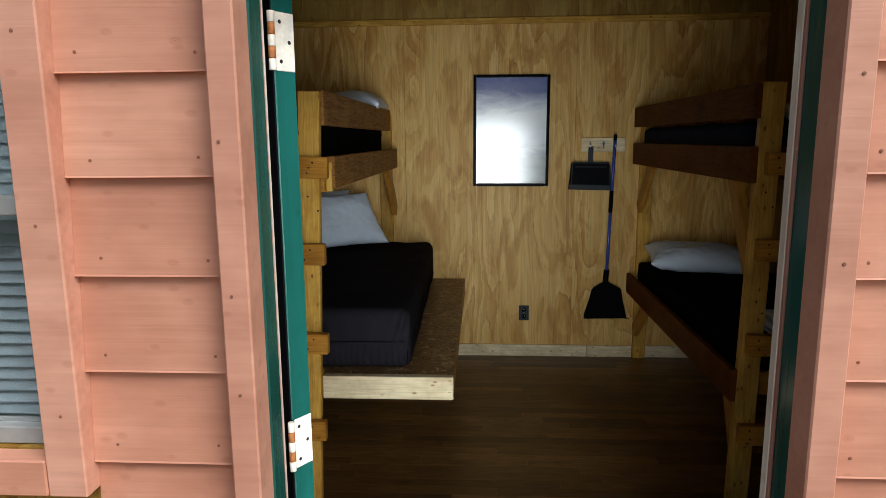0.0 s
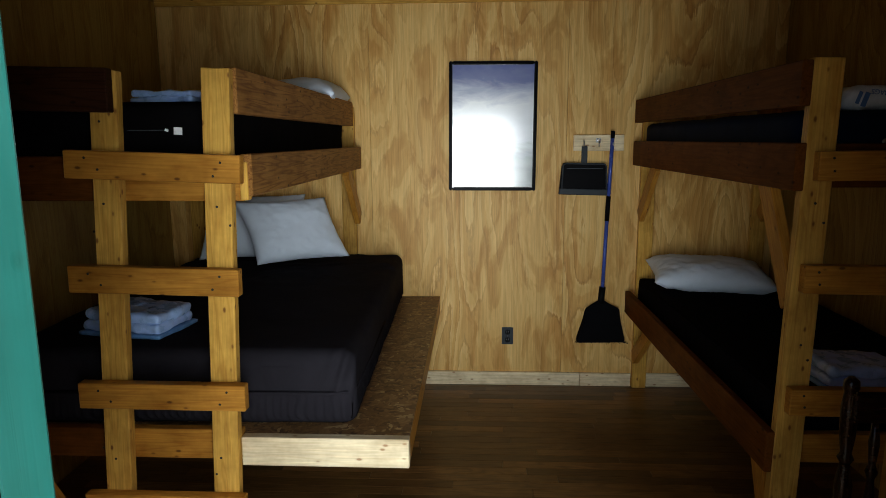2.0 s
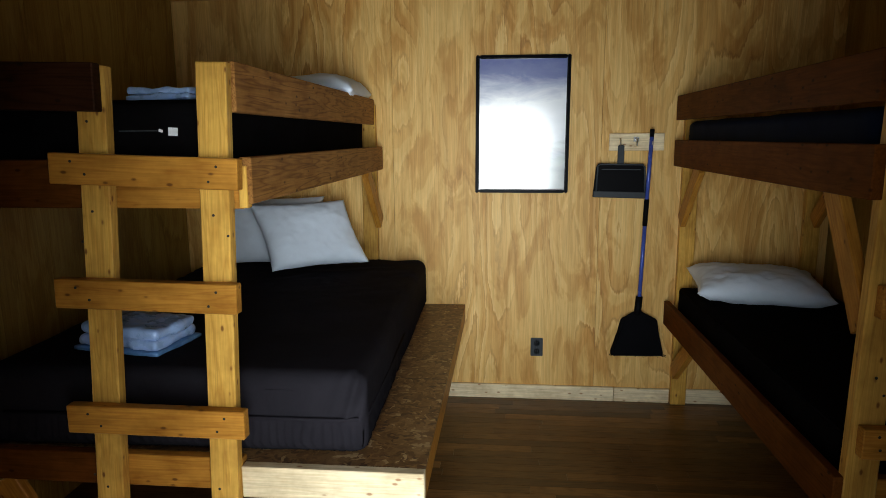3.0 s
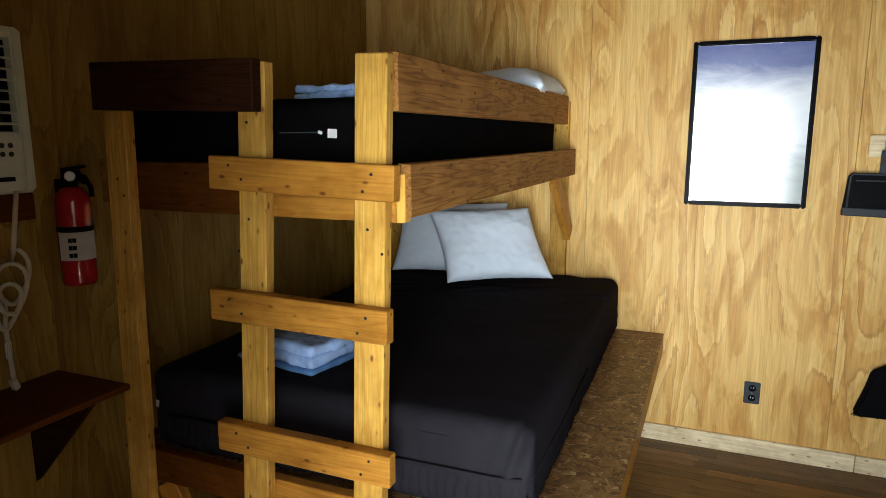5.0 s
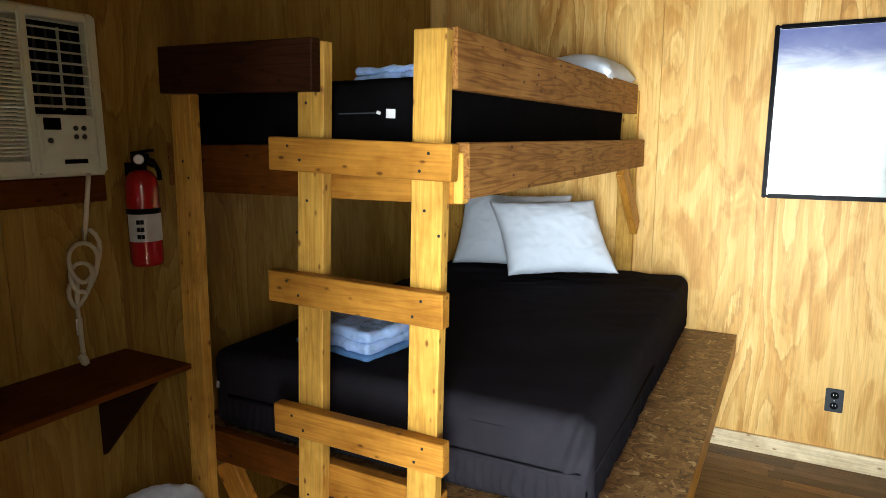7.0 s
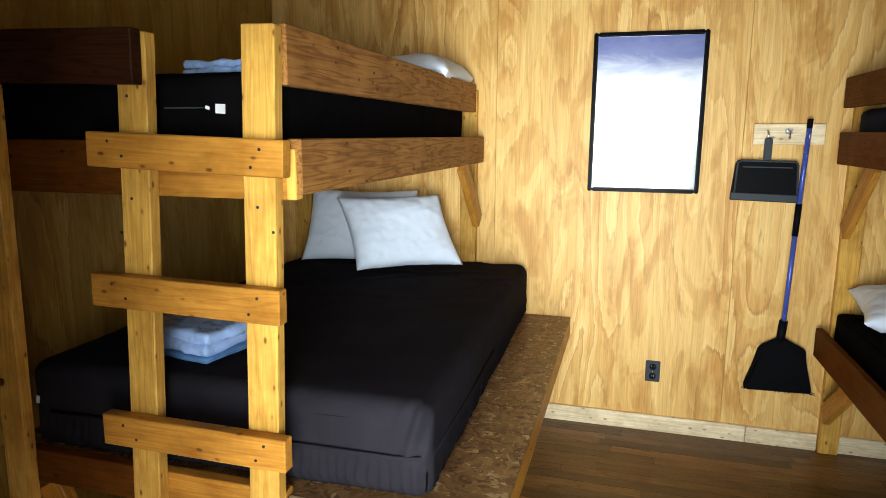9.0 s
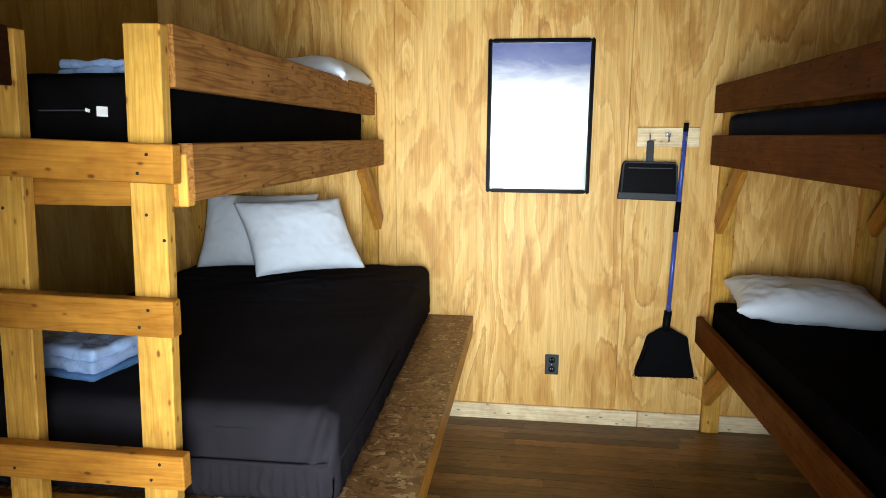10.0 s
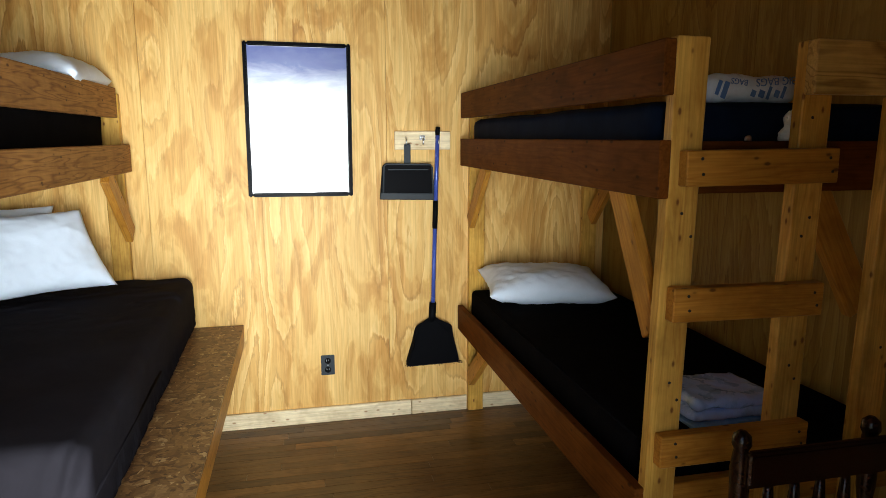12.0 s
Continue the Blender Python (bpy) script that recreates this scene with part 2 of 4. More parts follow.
def osb_material():
    """Pressed strands lying in two directions, a few of them pale straw."""
    m, nt, p = nodes_of("oriented_strand_board")
    v = coords(nt, (1, 1, 1))
    warp = noise_tex(nt, v, 9.0, 3.0)
    layers = []
    for turn, sc in ((0.5, (17.0, 62.0, 30.0)), (-0.9, (60.0, 15.0, 30.0))):
        mp = nt.nodes.new("ShaderNodeMapping")
        mp.inputs["Rotation"].default_value = (0, 0, turn)
        mp.inputs["Scale"].default_value = sc
        add = nt.nodes.new("ShaderNodeVectorMath")
        link(nt, v, add.inputs[0])
        link(nt, math_node(nt, "MULTIPLY", warp, 0.16), add.inputs[1])
        link(nt, add.outputs[0], mp.inputs["Vector"])
        vo = nt.nodes.new("ShaderNodeTexVoronoi")
        vo.inputs["Scale"].default_value = 1.0
        link(nt, mp.outputs["Vector"], vo.inputs["Vector"])
        sep = nt.nodes.new("ShaderNodeSeparateColor")
        link(nt, vo.outputs["Color"], sep.inputs[0])
        layers.append(sep.outputs[0])
    pick = ramp(nt, noise_tex(nt, v, 26.0, 2.0, 0.6), [(0.47, (0, 0, 0)), (0.53, (1, 1, 1))])
    both = mix(nt, "MIX", pick, layers[0], layers[1])
    c = ramp(nt, both, [(0.0, (0.085, 0.036, 0.012)), (0.3, (0.17, 0.082, 0.028)), (0.7, (0.25, 0.135, 0.05)), (0.9, (0.31, 0.18, 0.075)), (0.97, (0.50, 0.36, 0.19))])
    fib = noise_tex(nt, coords(nt, (60, 220, 60)), 1.0, 2.0, 0.6)
    c = mix(nt, "MULTIPLY", 1.0, c, ramp(nt, fib, [(0.3, (0.75, 0.72, 0.7)), (0.7, (1.1, 1.1, 1.1))]))
    link(nt, c, p.inputs["Base Color"])
    p.inputs["Roughness"].default_value = 0.45
    bump(nt, p, both, 0.3, 0.002)
    return m


def poster_material():
    """Print under clear glazing, outdoor reflection painted in: blue cloud above, white middle, grey-green below."""
    m, nt, p = nodes_of("poster_print_and_reflection")
    tc = nt.nodes.new("ShaderNodeTexCoord")
    sep = nt.nodes.new("ShaderNodeSeparateXYZ")
    link(nt, tc.outputs["Object"], sep.inputs[0])
    mp = nt.nodes.new("ShaderNodeMapping")
    mp.inputs["Scale"].default_value = (3.2, 1, 8.0)
    mp.inputs["Rotation"].default_value = (0, 0.25, 0)
    link(nt, tc.outputs["Object"], mp.inputs[0])
    n = noise_tex(nt, mp.outputs[0], 1.3, 5.0, 0.6, 0.5)
    h = math_node(nt, "ADD", math_node(nt, "MULTIPLY", sep.outputs[2], 1.28), 0.5)
    h = math_node(nt, "ADD", h, math_node(nt, "MULTIPLY", math_node(nt, "SUBTRACT", n, 0.5), 0.3))
    c = ramp(nt, h, [(0.0, (0.05, 0.075, 0.065)), (0.12, (0.07, 0.10, 0.085)), (0.24, (0.16, 0.21, 0.20)), (0.38, (0.58, 0.63, 0.68)),
                     (0.66, (0.84, 0.87, 0.92)), (0.78, (0.40, 0.45, 0.64)), (0.88, (0.13, 0.17, 0.42)), (1.0, (0.07, 0.10, 0.36))])
    link(nt, c, p.inputs["Base Color"])
    p.inputs["Roughness"].default_value = 0.5
    p.inputs["Coat Weight"].default_value = 1.0
    p.inputs["Coat IOR"].default_value = 2.3
    p.inputs["Coat Roughness"].default_value = 0.17
    return m


OSB = osb_material()
POSTER = poster_material()


def glass_material():
    m, nt, p = nodes_of("window_glass")
    p.inputs["Transmission Weight"].default_value = 1.0
    p.inputs["Roughness"].default_value = 0.02
    p.inputs["IOR"].default_value = 1.45
    return m


GLASS = glass_material()


def ground_material():
    m, nt, p = nodes_of("gravel_and_grass")
    v = coords(nt, (1, 1, 1), False)
    a = noise_tex(nt, v, 0.35, 5.0, 0.6)
    b = noise_tex(nt, v, 25.0, 3.0, 0.7)
    c = ramp(nt, a, [(0.4, (0.06, 0.09, 0.03)), (0.6, (0.26, 0.24, 0.2))])
    c = mix(nt, "MULTIPLY", 1.0, c, ramp(nt, b, [(0.3, (0.7, 0.7, 0.7)), (0.7, (1.2, 1.2, 1.2))]))
    link(nt, c, p.inputs["Base Color"])
    p.inputs["Roughness"].default_value = 0.95
    return m


GROUND = ground_material()


# ---- mesh helpers ----
def part(name, bm, material, parent=None, label="", m=None, smooth=False):
    """Link a bmesh as one object; m is its pose in the world."""
    me = bpy.data.meshes.new(name)
    bm.normal_update()
    bm.to_mesh(me)
    bm.free()
    if smooth:
        me.polygons.foreach_set("use_smooth", [True] * len(me.polygons))
    me.materials.append(material)
    ob = new(name, me)
    place(ob, parent, m or Matrix())
    if label:
        tagged(ob, label)
    return ob


def chain(parent):
    """The world pose of a thing before the scene is updated."""
    m = Matrix()
    while parent:
        m = parent.matrix_basis @ m
        parent = parent.parent
    return m


def place(ob, parent, m):
    if parent:
        ob.parent = parent
        ob.matrix_basis = chain(parent).inverted() @ m
    else:
        ob.matrix_basis = m


def thing(name, at, label, category, group=""):
    ob = new(name)
    ob.empty_display_size = 0.1
    ob.matrix_basis = pose(*at)
    return tagged(ob, label, category, group)


def box(sx, sy, sz, bevel=0.0, segs=1):
    bm = bmesh.new()
    bmesh.ops.create_cube(bm, size=1)
    bmesh.ops.scale(bm, vec=(sx, sy, sz), verts=bm.verts)
    if bevel:
        bmesh.ops.bevel(bm, geom=list(bm.edges), offset=bevel, segments=segs, affect="EDGES")
    return bm


def board(name, parent, x, y, z, material, label="", bevel=0.003):
    """An axis-aligned board between the given limits, its grain along its longest side."""
    d = (x[1] - x[0], y[1] - y[0], z[1] - z[0])
    c = ((x[0] + x[1]) / 2, (y[0] + y[1]) / 2, (z[0] + z[1]) / 2)
    k = d.index(max(d))
    if k == 0:
        return part(name, box(*d, bevel), material, parent, label, pose(*c))
    if k == 1:
        return part(name, box(d[1], d[0], d[2], bevel), material, parent, label, pose(*c, 0, 0, 90))
    return part(name, box(d[2], d[1], d[0], bevel), material, parent, label, pose(*c, 0, -90, 0))


def stick(name, parent, p0, p1, across, w, t, material, label="", bevel=0.003):
    """A board from p0 to p1 (centres of its ends), w wide along 'across' and t thick."""
    p0, p1 = Vector(p0), Vector(p1)
    ax = (p1 - p0).normalized()
    side = Vector(across)
    side = (side - ax * side.dot(ax)).normalized()
    up = ax.cross(side)
    m = Matrix((ax, side, up)).transposed().to_4x4()
    m.translation = (p0 + p1) / 2
    return part(name, box((p1 - p0).length, w, t, bevel), material, parent, label, m)


def lathe(profile, seg=20):
    """Turned shape about z from (radius, height) pairs."""
    bm = bmesh.new()
    rows = [[bm.verts.new((r * math.cos(2 * math.pi * i / seg), r * math.sin(2 * math.pi * i / seg), z)) for i in range(seg)] for r, z in profile]
    for a, b in zip(rows, rows[1:]):
        for i in range(seg):
            j = (i + 1) % seg
            bm.faces.new((a[i], a[j], b[j], b[i]))
    bm.faces.new(list(reversed(rows[0])))
    bm.faces.new(rows[-1])
    return bm


def sweep(points, r, seg=8):
    """A round tube along points."""
    bm = bmesh.new()
    pts = [Vector(p) for p in points]
    rows = []
    for i, p in enumerate(pts):
        d = (pts[min(i + 1, len(pts) - 1)] - pts[max(i - 1, 0)]).normalized()
        a = d.orthogonal().normalized() if not rows else (side - d * side.dot(d)).normalized()
        side = a
        b = d.cross(a)
        rows.append([bm.verts.new(p + r * (math.cos(2 * math.pi * k / seg) * a + math.sin(2 * math.pi * k / seg) * b)) for k in range(seg)])
    for a, b in zip(rows, rows[1:]):
        for k in range(seg):
            j = (k + 1) % seg
            bm.faces.new((a[k], a[j], b[j], b[k]))
    bm.faces.new(list(reversed(rows[0])))
    bm.faces.new(rows[-1])
    return bm


def soft_box(sx, sy, sz, r, n=24, wobble=0.0, freq=4.0, gather=0.0, seed=0.0):
    """A cushion-like box with rounded edges and an uneven surface, its base at z = 0. gather: vertical folds low on its sides."""
    bm = bmesh.new()
    bmesh.ops.create_cube(bm, size=2)
    bmesh.ops.subdivide_edges(bm, edges=list(bm.edges), cuts=n, use_grid_fill=True)
    half = Vector((sx / 2, sy / 2, sz / 2))
    inner = Vector((half.x - r, half.y - r, half.z - r))
    for v in bm.verts:
        q = Vector((v.co.x * half.x, v.co.y * half.y, v.co.z * half.z))
        c = Vector((max(-inner.x, min(inner.x, q.x)), max(-inner.y, min(inner.y, q.y)), max(-inner.z, min(inner.z, q.z))))
        d = q - c
        nrm = d.normalized() if d.length > 1e-6 else Vector((0, 0, 0))
        q = c + nrm * min(d.length, r) if d.length > 1e-6 else q
        if d.length <= 1e-6:
            nrm = Vector((0, 0, 0))
        w = noise.noise((q + Vector((seed, 0, 0))) * freq) + 0.5 * noise.noise((q + Vector((0, seed, 0))) * freq * 2.7)
        q += nrm * w * wobble
        if gather and q.z < 0:
            q += Vector((nrm.x, nrm.y, 0)) * gather * math.sin((q.x + q.y) * 130 + 3 * noise.noise(q * 5)) * min(1, -q.z / half.z * 1.5)
        q.z += half.z
        if q.z < 0:
            q.z = 0
        v.co = q
    return bm


def pillow(a, b, t, n=36, seed=0.0, shear=0.0):
    """A filled pillow, a by b half sizes, t half thickness, pinched seams and corner creases."""
    bm = bmesh.new()
    rows = {}
    for side in (1, -1):
        for i in range(n + 1):
            for j in range(n + 1):
                u, v = 2 * i / n - 1, 2 * j / n - 1
                edge = i in (0, n) or j in (0, n)
                if side < 0 and edge:
                    rows[side, i, j] = rows[1, i, j]
                    continue
                h = t * ((1 - abs(u) ** 3.2) * (1 - abs(v) ** 3.2)) ** 0.5
                x = a * u * (1 - 0.07 * (1 - v * v))
                y = b * v * (1 - 0.09 * (1 - u * u))
                p = Vector((x * 7 + seed, y * 7, side * 2.0))
                h *= 1 + 0.14 * noise.noise(p) + 0.05 * noise.noise(p * 2.6)
                crease = (0.006 * noise.noise(Vector((x * 24 + 11 * y + seed, y * 24 - 11 * x, side))) - 0.0035 * max(0.0, 0.16 - abs(noise.noise(Vector((x * 9 - 7 * y + seed, y * 9 + 5 * x, side + 5.0))))) / 0.16) * min(1, 0.35 + 1.6 * (u * u + v * v) / 2)
                rows[side, i, j] = bm.verts.new((x + shear * y, y, side * h + (0 if edge else crease)))
        for i in range(n):
            for j in range(n):
                q = [rows[side, i, j], rows[side, i + 1, j], rows[side, i + 1, j + 1], rows[side, i, j + 1]]
                bm.faces.new(q if side > 0 else q[::-1])
    return bm


def wall_mesh(boxes):
    """Several blocks in one mesh: (x0, x1, y0, y1, z0, z1) each."""
    bm = bmesh.new()
    for x0, x1, y0, y1, z0, z1 in boxes:
        b = bmesh.ops.create_cube(bm, size=1)["verts"]
        bmesh.ops.scale(bm, vec=(x1 - x0, y1 - y0, z1 - z0), verts=b)
        bmesh.ops.translate(bm, vec=((x0 + x1) / 2, (y0 + y1) / 2, (z0 + z1) / 2), verts=b)
    return bm

# ---- the cabin: floor, walls, ceiling ----
XL, XR, YB, YF, YO, ZC = -1.34, 2.49, 4.94, 1.387, 1.304, 2.75
DX0, DX1, DZ = 0.107, 1.1505, 2.13
WX0, WX1, WZ0, WZ1 = -1.073, -0.2545, 1.055, 2.08

floor = tagged(part("floor", wall_mesh([(XL - 0.15, XR + 0.15, YO, YB + 0.15, -0.12, -0.012)]), LAMINATE), "wood-look laminate strip floor", "floor", kind="structure")
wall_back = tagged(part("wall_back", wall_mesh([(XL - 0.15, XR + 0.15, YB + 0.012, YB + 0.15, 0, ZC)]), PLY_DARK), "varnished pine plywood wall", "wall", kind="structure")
wall_left = tagged(part("wall_left", wall_mesh([(XL - 0.15, XL - 0.012, YO + 0.001, YB + 0.011, 0, ZC)]), PLY_DARK), "varnished pine plywood wall with shade in its colour", "wall", kind="structure")
wall_right = tagged(part("wall_right", wall_mesh([(XR + 0.012, XR + 0.15, YO + 0.001, YB + 0.011, 0, ZC)]), PLY_DARK), "varnished pine plywood wall with shade in its colour", "wall", kind="structure")
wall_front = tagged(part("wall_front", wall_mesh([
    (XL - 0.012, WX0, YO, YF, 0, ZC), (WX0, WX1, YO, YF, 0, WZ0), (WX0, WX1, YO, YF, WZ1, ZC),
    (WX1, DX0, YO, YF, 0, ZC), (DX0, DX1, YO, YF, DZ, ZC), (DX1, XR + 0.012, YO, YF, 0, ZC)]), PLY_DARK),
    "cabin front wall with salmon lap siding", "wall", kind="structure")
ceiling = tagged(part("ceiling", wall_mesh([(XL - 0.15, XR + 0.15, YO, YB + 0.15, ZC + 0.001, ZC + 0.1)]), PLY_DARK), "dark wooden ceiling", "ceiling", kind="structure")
# unseen slab added above the ceiling to block the sun
roof = tagged(part("roof", wall_mesh([(XL - 0.4, XR + 0.4, YO - 0.35, YB + 0.4, ZC + 0.102, ZC + 0.16)]), STAIN_DARK), "unseen dark roof slab added over the cabin, short overhang", "roof", kind="structure")
ground = tagged(part("ground", wall_mesh([(-600, 600, -600, 600, -0.6, -0.45)]), GROUND), "patchy gravel and grass ground", "ground", kind="structure")
porch = tagged(part("porch_floor", wall_mesh([(XL - 0.2, XR + 0.2, -1.2, YO - 0.005, -0.449, -0.05)]), STAIN), "weathered wooden porch deck", "porch", kind="structure")

# trims along the back wall
def trim(name, x, y, z, material, label):
    return tagged(board(name, None, x, y, z, material), label, "trim", kind="structure")


trim("trim", (XL + 0.002, XR - 0.002), (YB - 0.020, YB - 0.001), (2.41, 2.452), PINE, "narrow pine batten over the plywood joint")
trim("baseboard", (0.0, 1.32), (YB - 0.020, YB - 0.001), (0.0, 0.089), PINE_RAW, "raw pine baseboard on the plywood wall")
trim("baseboard", (1.323, 1.652), (YB - 0.020, YB - 0.001), (0.0, 0.087), PINE_RAW, "raw pine baseboard on the plywood wall")
trim("baseboard", (1.75, XR - 0.002), (YB - 0.020, YB - 0.001), (0.0, 0.089), PINE_RAW, "raw pine baseboard on the plywood wall")

# ---- doorway ----
door_frame = tagged(new("door_frame"), "green painted door frame with cream weatherstrip", "door frame", kind="structure")
door_frame.matrix_basis = pose(0.61, 1.39, 0)
part("jamb", box(0.042, 0.0610, DZ, 0.003), GREEN, door_frame, m=pose(0.130, 1.3373, DZ / 2))
part("stop_edge", box(0.0415, 0.0045, DZ - 0.046, 0.001), CHIPPED, door_frame, "chipped salmon paint edge", pose(0.1295, 1.3704, DZ / 2 - 0.0235))
part("weatherstrip", box(0.030, 0.045, DZ - 0.046, 0.002), CREAM, door_frame, "peeling cream weatherstrip", pose(0.1235, 1.3955, DZ / 2 - 0.0235))
part("jamb", box(0.0735, 0.095, DZ, 0.003), GREEN, door_frame, m=pose(1.113, 1.3543, DZ / 2))
part("stop_edge", box(0.005, 0.009, DZ - 0.046, 0.001), CHIPPED, door_frame, "chipped salmon paint edge", pose(1.0735, 1.3695, DZ / 2 - 0.0235))
part("weatherstrip", box(0.006, 0.024, DZ - 0.046, 0.002), CREAM, door_frame, "peeling cream weatherstrip", pose(1.073, 1.3865, DZ / 2 - 0.0235))
part("head_jamb", box(0.924, 0.095, 0.044, 0.002), GREEN, door_frame, m=pose(0.6137, 1.3543, DZ - 0.0222))
part("threshold", box(0.918, 0.12, 0.02, 0.003), STEEL, door_frame, "worn metal threshold", pose(0.6135, 1.366, -0.001))

door_1 = tagged(new("door_1"), "green door swung fully inward against the wall", "door", kind="structure")
door_1.matrix_basis = pose(0.153, 1.434, 0)
DOOR = pose(0.151, 1.438, 0, 0, 0, 146)
part("door_slab", box(0.92, 0.050, 2.095, 0.002), GREEN, door_1, m=DOOR @ pose(0.465, -0.026, 1.0625))
# black strip added on the door face to darken the hinge gap
part("door_seal", box(0.085, 0.003, 2.09, 0.001), BLACK_PLASTIC, door_1, "black strip darkening the hinge gap", DOOR @ pose(0.049, 0.0008, 1.0625))
for dy in (0.002, -0.054):
    for zc, h in ((0.55, 0.75), (1.5, 0.85)):
        part("door_panel", box(0.66, 0.006, h, 0.003), GREEN, door_1, m=DOOR @ pose(0.465, dy, zc))
part("door_knob", lathe([(0.03, 0), (0.03, 0.006), (0.012, 0.01), (0.012, 0.04), (0.028, 0.05), (0.03, 0.065), (0.018, 0.078)]), STEEL, door_1, "round steel knob", DOOR @ pose(0.85, -0.0505, 0.95, 90), True)
for zc in (0.24, 1.001, 1.804):
    hinge = part("hinge", box(0.0025, 0.044, 0.107, 0.001), HINGE_PAINT, door_1, "cream-painted hinge with rusty knuckles", DOOR @ pose(0.0035, -0.0265, zc))
    for k in range(5):
        part("knuckle", lathe([(0.0065, -0.0101), (0.0071, -0.0095), (0.0071, 0.0095), (0.0065, 0.0101)], 10), RUST if k % 2 else HINGE_PAINT, hinge, "", DOOR @ pose(0.001, 0.006, zc - 0.043 + 0.0214 * k), True)
    for dy, dz in ((-0.015, 0.036), (-0.036, 0.0), (-0.015, -0.036)):
        part("screw", lathe([(0.004, 0), (0.003, 0.001)], 8), SCREW, hinge, "", DOOR @ pose(0.0022, dy, zc + dz, 0, -90, 0))

# outside casings and window
for x0, x1 in ((0.101, 0.150), (1.070, 1.120)):
    trim("trim", (x0, x1), (1.236, YO - 0.0005), (-0.02, 2.195), SALMON_TRIM, "salmon painted door casing, paint chipped at the edge")
trim("trim", (0.101, 1.120), (1.236, YO - 0.0005), (2.197, 2.266), SALMON, "salmon painted door head casing")
for x0, x1 in ((-0.2525, -0.179), (-1.149, -1.075)):
    trim("trim", (x0, x1), (1.255, YO - 0.0005), (0.983, 2.162), SALMON_TRIM, "salmon painted window casing")
for z0, z1 in ((0.983, 1.053), (2.092, 2.162)):
    trim("trim", (-1.0735, -0.254), (1.255, YO - 0.0005), (z0, z1), SALMON, "salmon painted window casing")

window_1 = tagged(new("window_1"), "sash window with pale horizontal blinds behind glass", "window", kind="structure")
window_1.matrix_basis = pose(-0.664, 1.32, WZ0)
WG = plain("grey_sash_paint", (0.32, 0.34, 0.34), 0.4)
for x in (-1.0545, -0.273):
    part("window_frame", box(0.035, 0.06, 1.023, 0.002), WG, window_1, m=pose(x, 1.345, 1.5675))
for z in (1.073, 1.51, 2.062):
    part("window_frame", box(0.745, 0.05, 0.034, 0.002), WG, window_1, m=pose(-0.664, 1.34, z))
for z, h in ((1.2915, 0.402), (1.786, 0.517)):
    pane = part("pane", box(0.745, 0.004, h), GLASS, window_1, m=pose(-0.664, 1.34, z))
    pane.visible_shadow = False
slat_bm = box(0.742, 0.026, 0.0012)
slat_me = bpy.data.meshes.new("slat")
slat_bm.to_mesh(slat_me)
slat_bm.free()
slat_me.materials.append(plain("blue_grey_slat", (0.24, 0.33, 0.38), 0.5))
for k in range(41):
    s = new("slat", slat_me)
    place(s, window_1, pose(-0.664, 1.398, 1.07 + 0.0245 * k, 62 if k < 18 else 78))


# ---- fixing screws ----
def screw_mesh():
    bm = lathe([(0.0042, 0), (0.0042, 0.0012), (0.0025, 0.0004)], 8)
    me = bpy.data.meshes.new("screw")
    bm.to_mesh(me)
    bm.free()
    me.materials.append(SCREW)
    return me


SCREW_ME = screw_mesh()


def screws(parent, spots, y):
    for x, z in spots:
        s = new("screw", SCREW_ME)
        place(s, parent, pose(x, y, z, 90))


